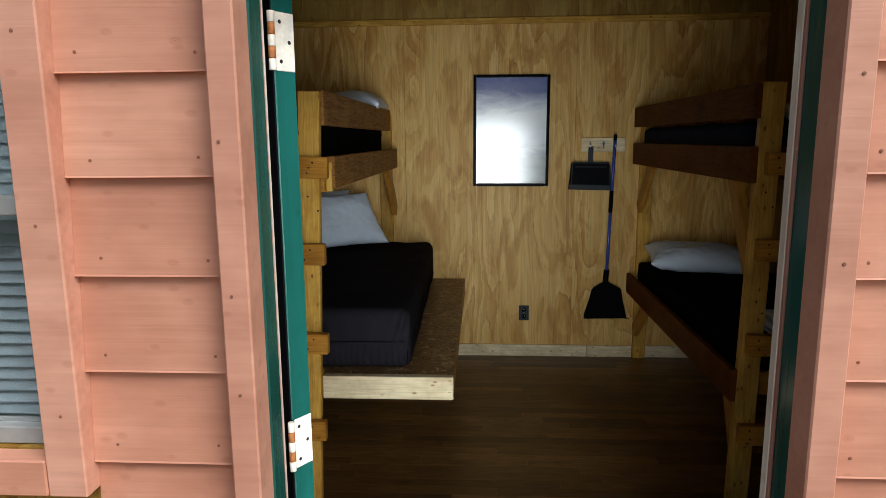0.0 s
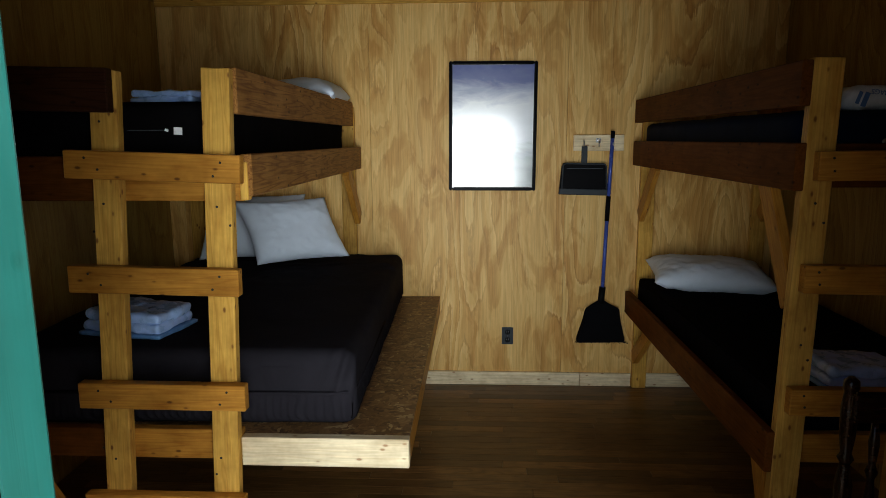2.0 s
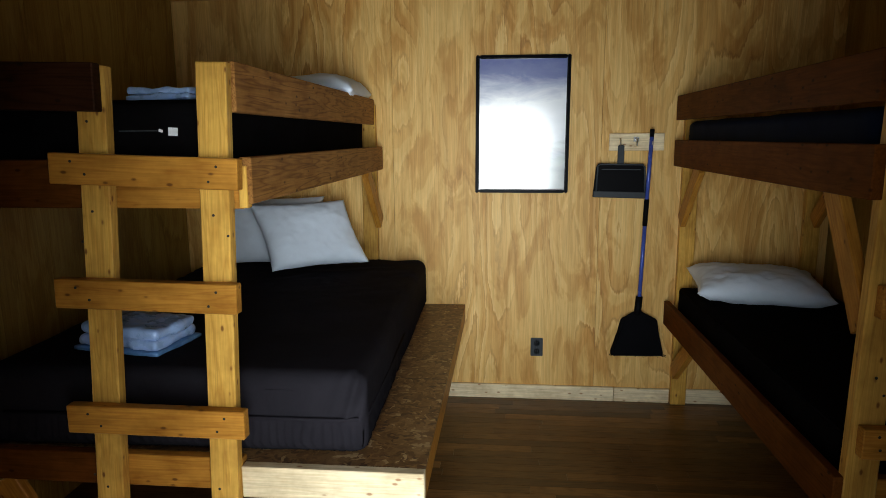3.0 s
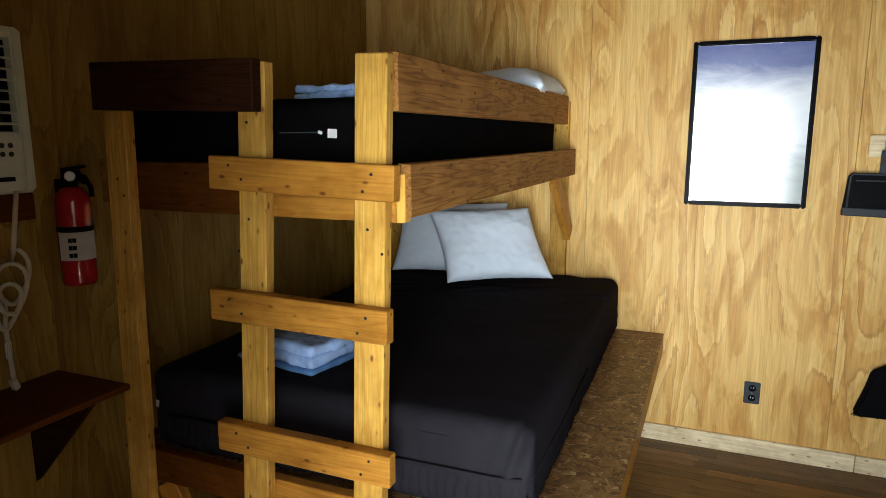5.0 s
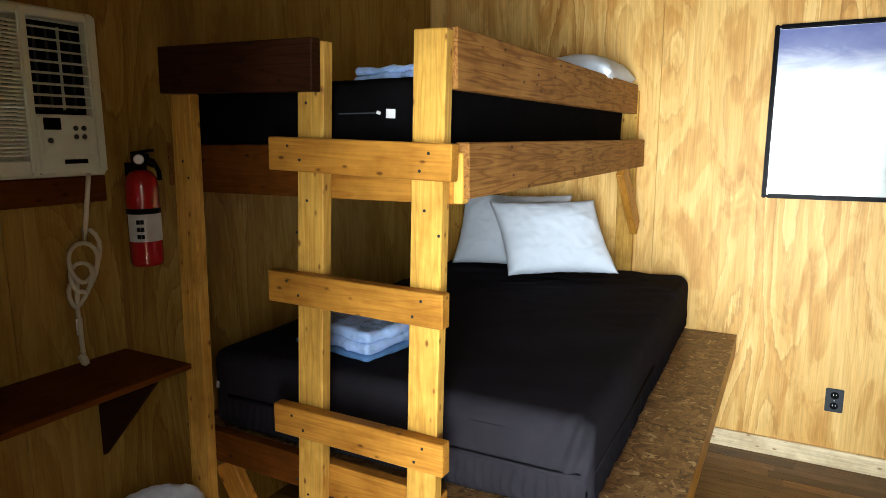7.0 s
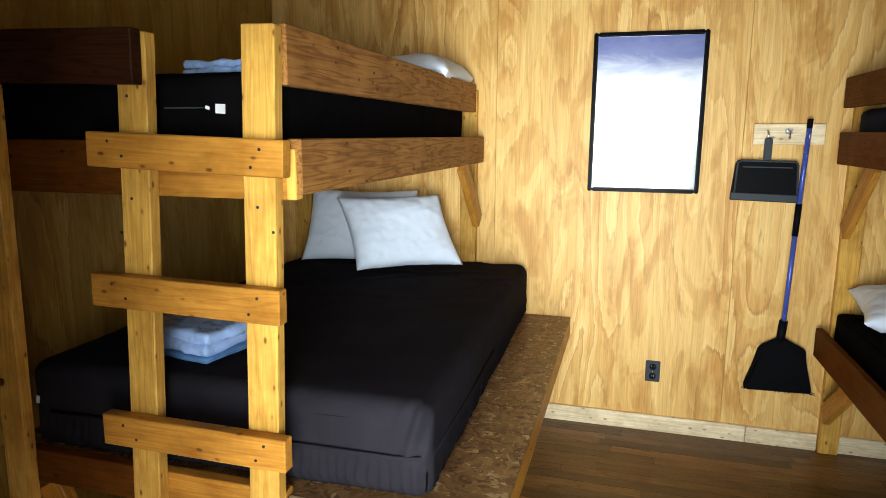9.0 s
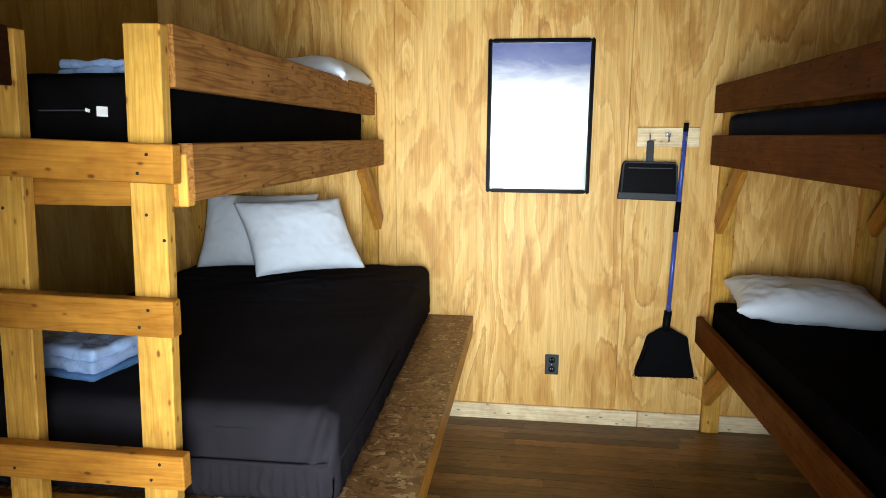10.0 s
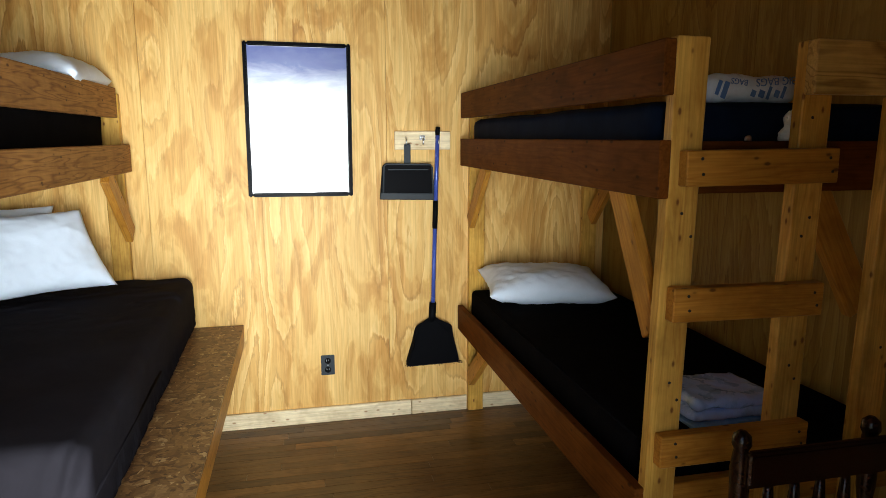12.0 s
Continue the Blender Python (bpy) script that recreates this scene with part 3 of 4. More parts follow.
# ---- left bunk bed ----
def left_bunk():
    b = thing("bunk_bed", (-0.6, 3.9, 0), "amber pine bunk bed with ladder and brown rails", "bunk bed", "bunk beds in the cabin")
    stick("post", b, (-0.233, 2.891, 0.0), (-0.1715, 2.891, 1.82), (1, 0, 0), 0.089, 0.038, PINE)
    stick("post", b, (-0.62, 2.891, 0.0), (-0.529, 2.891, 1.817), (1, 0, 0), 0.089, 0.038, PINE)
    stick("post", b, (-1.078, 2.891, 0.0), (-1.037, 2.891, 1.70), (1, 0, 0), 0.084, 0.038, PINE)
    for x0, x1, z0, z1 in ((-0.658, -0.096, 1.573, 1.553), (-0.682, -0.121, 1.203, 1.192), (-0.686, -0.122, 0.806, 0.803), (-0.70, -0.146, 0.406, 0.405)):
        r = stick("rung", b, (x0, 2.853, z0 - 0.0445), (x1, 2.853, z1 - 0.0445), (0, 0, 1), 0.089, 0.038, PINE_RUNG)
        screws(r, [(x0 + 0.07, z0 - 0.025), (x0 + 0.11, z0 - 0.062), (x1 - 0.06, z1 - 0.022), (x1 - 0.085, z1 - 0.064)], 2.8335)
    stick("guard_board", b, (-1.075, 2.853, 1.768), (-0.497, 2.853, 1.753), (0, 0, 1), 0.134, 0.038, STAIN_DARK, "nearly black stained board")
    # each end rail in two lengths: dark reddish left, orange right
    board("end_rail", b, (-1.07, -0.566), (2.911, 2.949), (1.405, 1.55), STAIN_RED, "dark reddish end rail")
    board("end_rail", b, (-0.564, -0.115), (2.911, 2.949), (1.405, 1.55), PINE_RUNG)
    board("end_rail", b, (-1.07, -0.602), (2.911, 2.949), (0.505, 0.612), STAIN_RED, "dark reddish end rail")
    board("end_rail", b, (-0.60, -0.169), (2.911, 2.949), (0.505, 0.612), PINE_RUNG)
    board("spacer", b, (-0.114, -0.088), (2.878, 2.912), (1.41, 1.532), PINE)
    board("guard_rail", b, (-0.157, -0.119), (2.911, 4.888), (1.683, 1.826), STAIN, "brown stained rail with wavy grain")
    board("side_rail", b, (-0.113, -0.075), (2.886, 4.892), (1.422, 1.556), STAIN, "brown stained rail with wavy grain")
    board("side_rail", b, (-1.16, -1.122), (2.911, 4.892), (1.422, 1.556), STAIN)
    board("post", b, (-0.205, -0.117), (4.899, 4.938), (0.596, 1.80), PINE)
    board("post", b, (-1.19, -1.102), (4.899, 4.938), (0.0, 1.80), PINE)
    stick("brace", b, (-0.094, 4.50, 1.43), (-0.094, 4.84, 1.115), (0, 1, 0), 0.089, 0.036, PINE_RUNG)
    part("bunk_board", box(0.95, 1.93, 0.014), OSB, b, "", pose(-0.64, 3.925, 1.497))
    part("bed_platform", box(1.60, 2.0, 0.013, 0.001), OSB, b, "brown strand board platform", pose(-0.39, 3.932, 0.5875))
    board("platform_edge", b, (-0.166, 0.412), (2.892, 2.930), (0.492, 0.596), PINE_RAW, "pale unstained edge board")
    board("platform_edge", b, (0.374, 0.410), (2.932, 4.930), (0.487, 0.5805), PINE_RUNG)
    board("platform_joist", b, (-1.16, 0.373), (4.89, 4.93), (0.487, 0.58), PINE)
    board("platform_joist", b, (-0.13, -0.092), (2.951, 4.888), (0.487, 0.58), PINE)
    for x, y in ((-0.111, 4.7), (-0.111, 4.3)):
        board("leg", b, (x - 0.045, x + 0.044), (y - 0.019, y + 0.019), (0.0, 0.486 if x < 0 else 0.5805), PINE)
    stick("brace", b, (-1.0, 2.93, 0.50), (-0.72, 2.93, 0.02), (1, 0, 0), 0.089, 0.036, PINE_RUNG)
    screws(b, [(-0.19, 1.39), (-0.15, 1.33), (-0.56, 1.40), (-0.60, 1.31), (-0.64, 0.56), (-0.60, 0.52), (-0.23, 0.53), (-0.25, 0.47), (-0.55, 1.66), (-1.04, 1.50), (-1.02, 1.45)], 2.8708)
    return b


left_bunk()


def right_bunk():
    b = thing("bunk_bed", (2.05, 3.9, 0), "amber pine bunk bed with ladder and reddish rails", "bunk bed", "bunk beds in the cabin")
    stick("post", b, (1.645, 2.893, 0.0), (1.6785, 2.893, 1.832), (1, 0, 0), 0.089, 0.038, PINE)
    stick("post", b, (2.02, 2.893, 0.0), (2.0445, 2.893, 1.832), (1, 0, 0), 0.089, 0.038, PINE)
    stick("post", b, (2.31, 2.893, 0.0), (2.325, 2.893, 1.695), (1, 0, 0), 0.089, 0.038, PINE)
    for x0, x1, z0, z1 in ((1.654, 2.093, 1.558, 1.563), (1.641, 2.086, 1.213, 1.208), (1.63, 2.08, 0.815, 0.815), (1.62, 2.07, 0.42, 0.42)):
        r = stick("rung", b, (x0, 2.855, z0 - 0.0445), (x1, 2.855, z1 - 0.0445), (0, 0, 1), 0.089, 0.038, PINE_RUNG)
        screws(r, [(x0 + 0.04, z0 - 0.02), (x0 + 0.045, z0 - 0.058), (x1 - 0.03, z1 - 0.025), (x1 - 0.02, z1 - 0.06)], 2.8355)
    board("guard_board", b, (1.996, 2.47), (2.836, 2.874), (1.697, 1.831), PINE_GREEN, "greenish pine board with bold grain")
    board("end_rail", b, (1.66, 2.47), (2.913, 2.951), (1.445, 1.58), STAIN_RED)
    board("end_rail", b, (1.66, 2.47), (2.913, 2.951), (0.53, 0.63), PINE_RUNG)
    board("guard_rail", b, (1.600, 1.633), (2.876, 4.888), (1.692, 1.826), STAIN_RED, "reddish stained rail")
    board("side_rail", b, (1.598, 1.630), (2.870, 4.888), (1.438, 1.583), STAIN_RED, "reddish stained rail")
    board("side_rail", b, (1.586, 1.618), (2.880, 4.888), (0.51, 0.65), STAIN_RED, "reddish stained rail")
    board("side_rail", b, (2.44, 2.478), (2.953, 4.892), (1.438, 1.583), STAIN_RED)
    board("post", b, (1.656, 1.745), (4.899, 4.938), (0.0, 1.80), PINE)
    board("post", b, (2.34, 2.429), (4.899, 4.938), (0.0, 1.80), PINE)
    stick("brace", b, (1.645, 4.53, 1.45), (1.645, 4.83, 1.13), (0, 1, 0), 0.089, 0.03, PINE_RUNG)
    stick("brace", b, (2.36, 4.53, 1.45), (2.36, 4.83, 1.13), (0, 1, 0), 0.089, 0.03, PINE_RUNG)
    stick("brace", b, (1.665, 3.20, 1.46), (1.665, 2.955, 1.06), (0, 1, 0), 0.089, 0.034, PINE_RUNG)
    stick("brace", b, (1.637, 4.44, 0.53), (1.637, 4.78, 0.25), (0, 1, 0), 0.089, 0.034, PINE_RUNG)
    stick("brace", b, (1.68, 3.15, 0.52), (1.68, 2.955, 0.10), (0, 1, 0), 0.089, 0.034, PINE_RUNG)
    stick("brace", b, (2.10, 2.932, 1.45), (2.30, 2.932, 1.10), (1, 0, 0), 0.089, 0.034, PINE_RUNG)
    part("bunk_board", box(0.80, 1.92, 0.014), OSB, b, "", pose(2.04, 3.925, 1.497))
    part("bunk_board", box(0.80, 1.92, 0.014), OSB, b, "", pose(2.04, 3.925, 0.555))
    screws(b, [(1.67, 1.40), (1.70, 1.34), (1.665, 0.95), (1.69, 0.9), (2.03, 1.64), (2.05, 1.38), (2.03, 1.33), (2.03, 0.97), (2.05, 0.93), (2.33, 1.0), (2.32, 0.72), (2.33, 0.7)], 2.8728)
    return b


right_bunk()


# ---- bedding ----
def bed_thing(name, bm, material, at, label, category, group="", turn=0.0):
    return tagged(part(name, bm, material, None, "", pose(*at, 0, 0, turn), True), label, category, group)


def posed(c, xa, ya):
    xa, ya = Vector(xa).normalized(), Vector(ya)
    ya = (ya - xa * ya.dot(xa)).normalized()
    m = Matrix((xa, ya, xa.cross(ya))).transposed().to_4x4()
    m.translation = c
    return m


def pillow_thing(a, b, t, m, label, seed, shear=0.0):
    return tagged(part("pillow", pillow(a, b, t, 48, seed, shear), PILLOW_WHITE, None, "", m, True), label, "pillow", "white pillows")


def fitted_mattress(sx, sy, sz, r, corner):
    """A mattress in a fitted sheet: soft edges, elastic pleats below the seam, drag lines on top and tucked folds at one corner."""
    bm = soft_box(sx, sy, sz, r, 150, 0.003, 3.0, 0, 3.0)
    corner = Vector(corner)
    seam = sz * 0.46
    for v in bm.verts:
        q = v.co.copy()
        out = Vector((q.x / sx, q.y / sy, 0))
        out = Vector((math.copysign(1, q.x), 0, 0)) if abs(out.x) > abs(out.y) else Vector((0, math.copysign(1, q.y), 0))
        side = max(abs(q.x) * 2 / sx, abs(q.y) * 2 / sy)
        if q.z < seam and side > 0.9:
            low = 1 - q.z / seam
            n = noise.noise(q * 9)
            v.co += out * (0.0055 * math.sin((q.x - q.y) * 205 + 5 * n) * min(1, low * 2.2) - 0.002 * low)
        elif q.z > sz * 0.8:
            along = Vector((q.x * 2.2 + q.y * 0.8, q.y * 9.0 - q.x * 3.0, 4.0))
            ridge = max(0.0, 0.20 - abs(noise.noise(along * 1.3)))
            tug = min(1.0, max(0.0, (q.y + 0.2) / 0.7))
            v.co.z += 0.040 * ridge * tug + 0.006 * noise.noise(along * 0.6)
        d = q - corner
        if abs(d.x) < 0.16 and q.y < -sy * 0.45 and q.z > seam * 0.8:
            w = math.exp(-(d.x / 0.055) ** 2) * min(1, (q.z - seam * 0.8) / 0.03)
            v.co.y -= 0.008 * w * math.sin(d.x * 120 - d.z * 38 + 0.6)
    return bm


mattress = thing("mattress", (-0.455, 3.935, 0.5945), "wide mattress in a charcoal fitted sheet on the platform", "mattress", "mattresses")
part("fitted_sheet", fitted_mattress(1.30, 1.925, 0.28, 0.050, (0.62, -0.95, 0.27)), CHARCOAL, mattress, "wrinkled charcoal fitted sheet", pose(-0.455, 3.935, 0.5945, 0, 0, 1.2), True)
part("piping", sweep([(-1.0, 2.955, 0.722), (-0.36, 2.968, 0.724), (-0.16, 2.972, 0.724), (0.12, 2.978, 0.722), (0.185, 2.99, 0.723), (0.211, 3.04, 0.723), (0.196, 3.9, 0.723)], 0.006, 8), CHARCOAL, mattress, "", None, True)
part("care_tag", box(0.012, 0.002, 0.024), PAPER, mattress, "white care tag", pose(-1.045, 2.953, 0.755, 0, 8))
up_l = thing("mattress", (-0.635, 3.905, 1.5045), "black mattress with a white care tag on the upper bunk", "mattress", "mattresses")
part("mattress_cover", soft_box(0.93, 1.90, 0.222, 0.045, 30, 0.006, 5.0, 0, 1.0), BLACK_CLOTH, up_l, "", pose(-0.635, 3.905, 1.5045), True)
part("care_tag", box(0.028, 0.002, 0.024), PAPER, up_l, "white care tag", pose(-0.335, 2.950, 1.630, 0, 3))
part("zip_pull", box(0.012, 0.002, 0.008), PAPER, up_l, "", pose(-0.373, 2.950, 1.633, 0, 20))
part("zip", box(0.12, 0.003, 0.003), GREY_PLASTIC, up_l, "", pose(-0.445, 2.952, 1.633))
up_r = thing("mattress", (2.04, 3.9, 1.5045), "navy vinyl mattress with a button on the upper bunk", "mattress", "mattresses")
part("mattress_cover", soft_box(0.78, 1.88, 0.18, 0.035, 26, 0.004, 5.0, 0, 2.0), NAVY_CLOTH, up_r, "", pose(2.04, 3.9, 1.5045), True)
part("button", lathe([(0.011, 0), (0.012, 0.003), (0.006, 0.005)], 16), STEEL, up_r, "small metal button", pose(1.911, 2.961, 1.584, 90), True)
low_r = thing("mattress", (2.045, 3.92, 0.5625), "black mattress on the lower bunk", "mattress", "mattresses")
part("mattress_cover", soft_box(0.79, 1.90, 0.185, 0.04, 26, 0.006, 5.0, 0, 5.0), BLACK_CLOTH, low_r, "", pose(2.045, 3.92, 0.5625), True)
part("piping", sweep([(1.655, 4.8, 0.735), (1.655, 3.9, 0.737), (1.655, 3.0, 0.735)], 0.004, 8), BLACK_CLOTH, low_r, "", None, True)

pillow_thing(0.265, 0.205, 0.085, posed((-0.425, 4.53, 1.085), (0.88, 0.45, 0.02), (-0.28, 0.50, 0.80)), "plump white pillow leaning on the bed", 1.0, -0.18)
pillow_thing(0.31, 0.21, 0.075, posed((-0.72, 4.71, 1.08), (1, 0.05, 0.0), (0, 0.42, 0.9)), "white pillow leaning behind another pillow", 4.0)
pillow_thing(0.23, 0.31, 0.095, posed((-0.34, 4.55, 1.842), (1, 0.05, 0.02), (0, 1, 0.02)), "white pillow lying on the upper bunk", 7.0)
pillow_thing(0.33, 0.22, 0.085, posed((1.99, 4.60, 0.822), (1, -0.12, -0.03), (0.1, 1, 0.12)), "white pillow lying on the lower bunk", 10.0)


def linen_pack(at, turn, w, d, h, label):
    t = thing("folded_linen", at, label, "linen", "packs of folded linen")
    m = chain(t) @ pose(0, 0, 0, 0, 0, turn)
    part("wrapper", soft_box(w + 0.02, d + 0.02, h * 0.2, h * 0.08, 14, 0.004, 9, 0, 2.0), PLASTIC_BLUE, t, "blue plastic wrapper", m, True)
    part("sheet", soft_box(w, d, h * 0.44, h * 0.2, 40, 0.008, 13, 0, at[0] + 3), LINEN_BLUE, t, "", m @ pose(0, 0, h * 0.16), True)
    part("sheet", soft_box(w * 0.97, d * 0.96, h * 0.44, h * 0.2, 40, 0.009, 13, 0, at[0] + 9), LINEN_BLUE, t, "", m @ pose(0.004, 0, h * 0.56, 0, 1.5), True)
    return t


linen_pack((-0.67, 3.23, 0.876), -10, 0.33, 0.23, 0.095, "pale blue folded sheets in blue plastic wrap")
linen_pack((-0.44, 3.20, 1.722), -15, 0.26, 0.20, 0.05, "pale blue folded sheets on the upper bunk")
linen_pack((1.975, 3.11, 0.744), 2, 0.29, 0.22, 0.082, "pale blue folded sheets on the lower bunk")

bag = thing("plastic_bag", (1.95, 3.09, 1.683), "white and blue printed plastic bag of bedding", "bag")
part("bag_film", soft_box(0.30, 0.17, 0.075, 0.034, 22, 0.009, 16, 0, 4.0), PLASTIC_WHITE, bag, "", pose(1.95, 3.09, 1.683), True)


def lettering(text, size, material, parent, m, name="lettering"):
    cu = bpy.data.curves.new("text", "FONT")
    cu.body = text
    cu.size = size
    cu.extrude = 0.0006
    cu.align_x, cu.align_y = "CENTER", "CENTER"
    tmp = bpy.data.objects.new("text", cu)
    me = bpy.data.meshes.new_from_object(tmp)
    bpy.data.objects.remove(tmp)
    bpy.data.curves.remove(cu)
    me.materials.clear()
    me.materials.append(material)
    ob = new(name, me)
    place(ob, parent, m)
    return ob


lettering("BIG BAGS", 0.030, INK_BLUE, bag, pose(2.02, 3.003, 1.742, 90, 176, 0))
lettering("BAGS", 0.022, INK_BLUE, bag, pose(1.905, 3.003, 1.739, 90, 186, 0))
for x, z, w, h in ((2.045, 1.712, 0.010, 0.034), (2.024, 1.708, 0.016, 0.020), (1.999, 1.710, 0.010, 0.036), (1.976, 1.707, 0.018, 0.020), (1.950, 1.708, 0.015, 0.018), (1.862, 1.716, 0.016, 0.046), (1.842, 1.722, 0.012, 0.040)):
    part("printed_mark", box(w, 0.0012, h, 0.0005), INK_BLUE, bag, "", pose(x, 3.0025, z, 0, 18))

tissue = bed_thing("tissue", soft_box(0.034, 0.025, 0.072, 0.011, 18, 0.020, 38, 0, 6.0), PAPER, (2.008, 2.932, 1.5805), "crumpled white tissue on the bunk rail", "tissue", "", 20)

# ---- framed poster ----
pic = thing("framed_poster", (0.743, 4.93, 1.674), "glazed sky poster in a thin black frame", "poster")
PM = pose(0.743, 4.925, 1.674, 0, 0.25, 0)
part("poster", box(0.525, 0.006, 0.765), POSTER, pic, "cloudy sky print with painted reflection, glossy glazing", PM @ pose(0, 0.006, 0))
part("backing", box(0.53, 0.005, 0.77), BLACK_PLASTIC, pic, "", PM @ pose(0, 0.0115, 0))
for x in (-0.2595, 0.2595):
    part("frame_bar", box(0.021, 0.024, 0.786, 0.005, 2), BLACK_GLOSS, pic, "", PM @ pose(x, 0.001, 0))
for z in (-0.3825, 0.3825):
    part("frame_bar", box(0.498, 0.024, 0.021, 0.005, 2), BLACK_GLOSS, pic, "", PM @ pose(0, 0.001, z))

# ---- hook rail, dustpan, broom, outlet ----
hook_rail = thing("hook_rail", (1.395, 4.93, 1.573), "pale pine hook board screwed to the wall", "hook rail")
board("board", hook_rail, (1.241, 1.549), (4.920, 4.939), (1.524, 1.622), PINE_RAW)
for x in (1.30, 1.392, 1.475):
    part("hook", sweep([(x, 4.92, 1.59), (x, 4.905, 1.59), (x, 4.894, 1.583), (x, 4.888, 1.572), (x, 4.888, 1.560), (x, 4.893, 1.552)], 0.004, 8), STEEL, hook_rail, "steel hook", None, True)
part("hook_plate", box(0.032, 0.004, 0.026, 0.001), STEEL, hook_rail, "", pose(1.392, 4.918, 1.588))

pan = thing("dustpan", (1.30, 4.91, 1.25), "grey plastic dustpan hanging from the hook board", "dustpan")
bm = bmesh.new()
outline = [(-0.146, 1.258), (0.154, 1.25), (0.145, 1.43), (0.135, 1.448), (-0.118, 1.452), (-0.130, 1.435)]
front = [bm.verts.new((1.30 + x, 4.897, z)) for x, z in outline]
rear = [bm.verts.new((1.30 + x, 4.917, z)) for x, z in outline]
bm.faces.new(front)
bm.faces.new(rear[::-1])
for i in range(6):
    bm.faces.new((front[i], rear[i], rear[(i + 1) % 6], front[(i + 1) % 6]))
bmesh.ops.recalc_face_normals(bm, faces=bm.faces)
bmesh.ops.bevel(bm, geom=list(bm.edges), offset=0.003, segments=2, affect="EDGES")
part("tray", bm, BLACK_PLASTIC, pan)
part("lip", box(0.295, 0.010, 0.036, 0.003), GREY_PLASTIC, pan, "grey lip", pose(1.303, 4.893, 1.274, 0, 1.5))
part("rim", sweep([(1.172, 4.894, 1.29), (1.178, 4.894, 1.438), (1.19, 4.894, 1.449), (1.43, 4.894, 1.445), (1.441, 4.894, 1.43), (1.447, 4.894, 1.29)], 0.005, 8), GREY_PLASTIC, pan, "", None, True)
part("ridge", box(0.22, 0.004, 0.006, 0.001), GREY_PLASTIC, pan, "", pose(1.31, 4.895, 1.418, 0, 0.5))
part("handle", box(0.036, 0.014, 0.115, 0.005, 2), GREY_PLASTIC, pan, "", pose(1.306, 4.903, 1.500))

broom = thing("broom", (1.45, 4.9, 0.3), "black broom with a blue metal handle hanging bristles down", "broom")
TOP, MID, LOW = Vector((1.474, 4.897, 1.645)), Vector((1.459, 4.90, 1.16)), Vector((1.444, 4.90, 0.62))
part("handle_pole", sweep([TOP + (MID - TOP) * 0.08, MID], 0.0115, 14), BLUE_METAL, broom, "blue metal pole", None, True)
part("handle_pole", sweep([MID + (LOW - MID) * 0.05, LOW], 0.0115, 14), BLUE_METAL, broom, "blue metal pole", None, True)
part("grip", sweep([TOP, TOP + (MID - TOP) * 0.09], 0.0125, 14), BLACK_PLASTIC, broom, "black end cap", None, True)
part("grip", sweep([MID + (TOP - MID) * 0.18, MID - (TOP - MID) * 0.14], 0.014, 14), BLACK_PLASTIC, broom, "black grip", None, True)
part("socket", sweep([LOW + Vector((0.001, 0, 0.05)), LOW + Vector((-0.004, 0, -0.02)), LOW + Vector((-0.006, 0, -0.06))], 0.02, 14), BLACK_PLASTIC, broom, "", None, True)
bm = bmesh.new()
bl = [(-0.075, 0.545), (-0.10, 0.53), (-0.115, 0.45), (-0.155, 0.318), (-0.148, 0.306), (0.145, 0.312), (0.152, 0.325), (0.118, 0.46), (0.11, 0.53), (0.05, 0.56), (0.0, 0.59), (-0.03, 0.575)]
fr = [bm.verts.new((1.443 + x, 4.875 + (0.012 if z > 0.5 else 0), z)) for x, z in bl]
re = [bm.verts.new((1.443 + x, 4.925 - (0.012 if z > 0.5 else 0), z)) for x, z in bl]
bm.faces.new(fr)
bm.faces.new(re[::-1])
for i in range(len(bl)):
    j = (i + 1) % len(bl)
    bm.faces.new((fr[i], re[i], re[j], fr[j]))
bmesh.ops.recalc_face_normals(bm, faces=bm.faces)
bmesh.ops.bevel(bm, geom=list(bm.edges), offset=0.006, segments=2, affect="EDGES")
part("head", bm, BRISTLE, broom, "black bristle head")
rng = random.Random(5)
for k in range(46):
    x = 1.30 + 0.288 * k / 45
    lean = (x - 1.443) * 0.25 + rng.uniform(-0.012, 0.012) + (0.05 * rng.random() if k > 41 else 0)
    y = 4.9 + rng.uniform(-0.02, 0.02)
    part("bristle", sweep([(x - lean * 0.6, y, 0.40), (x, y, 0.315), (x + lean * 0.5, y, 0.305 - rng.random() * 0.007)], 0.0022, 4), BRISTLE, broom)

outlet = thing("wall_outlet", (0.85, 4.937, 0.332), "dark power outlet with a steel-edged plate", "outlet")
part("cover_plate", box(0.075, 0.007, 0.116, 0.003, 2), GREY_PLASTIC, outlet, "", pose(0.85, 4.9362, 0.332))
for z in (0.306, 0.358):
    so = part("socket", lathe([(0.017, 0), (0.0175, 0.002), (0.016, 0.003)], 20), BLACK_PLASTIC, outlet, "", pose(0.85, 4.932, z, 90))
    for dx in (-0.006, 0.006):
        part("slot", box(0.002, 0.001, 0.008), STEEL, so, "", pose(0.85 + dx, 4.9287, z + 0.003))
part("screw", lathe([(0.003, 0), (0.002, 0.001)], 8), STEEL, outlet, "", pose(0.85, 4.932, 0.332, 90))

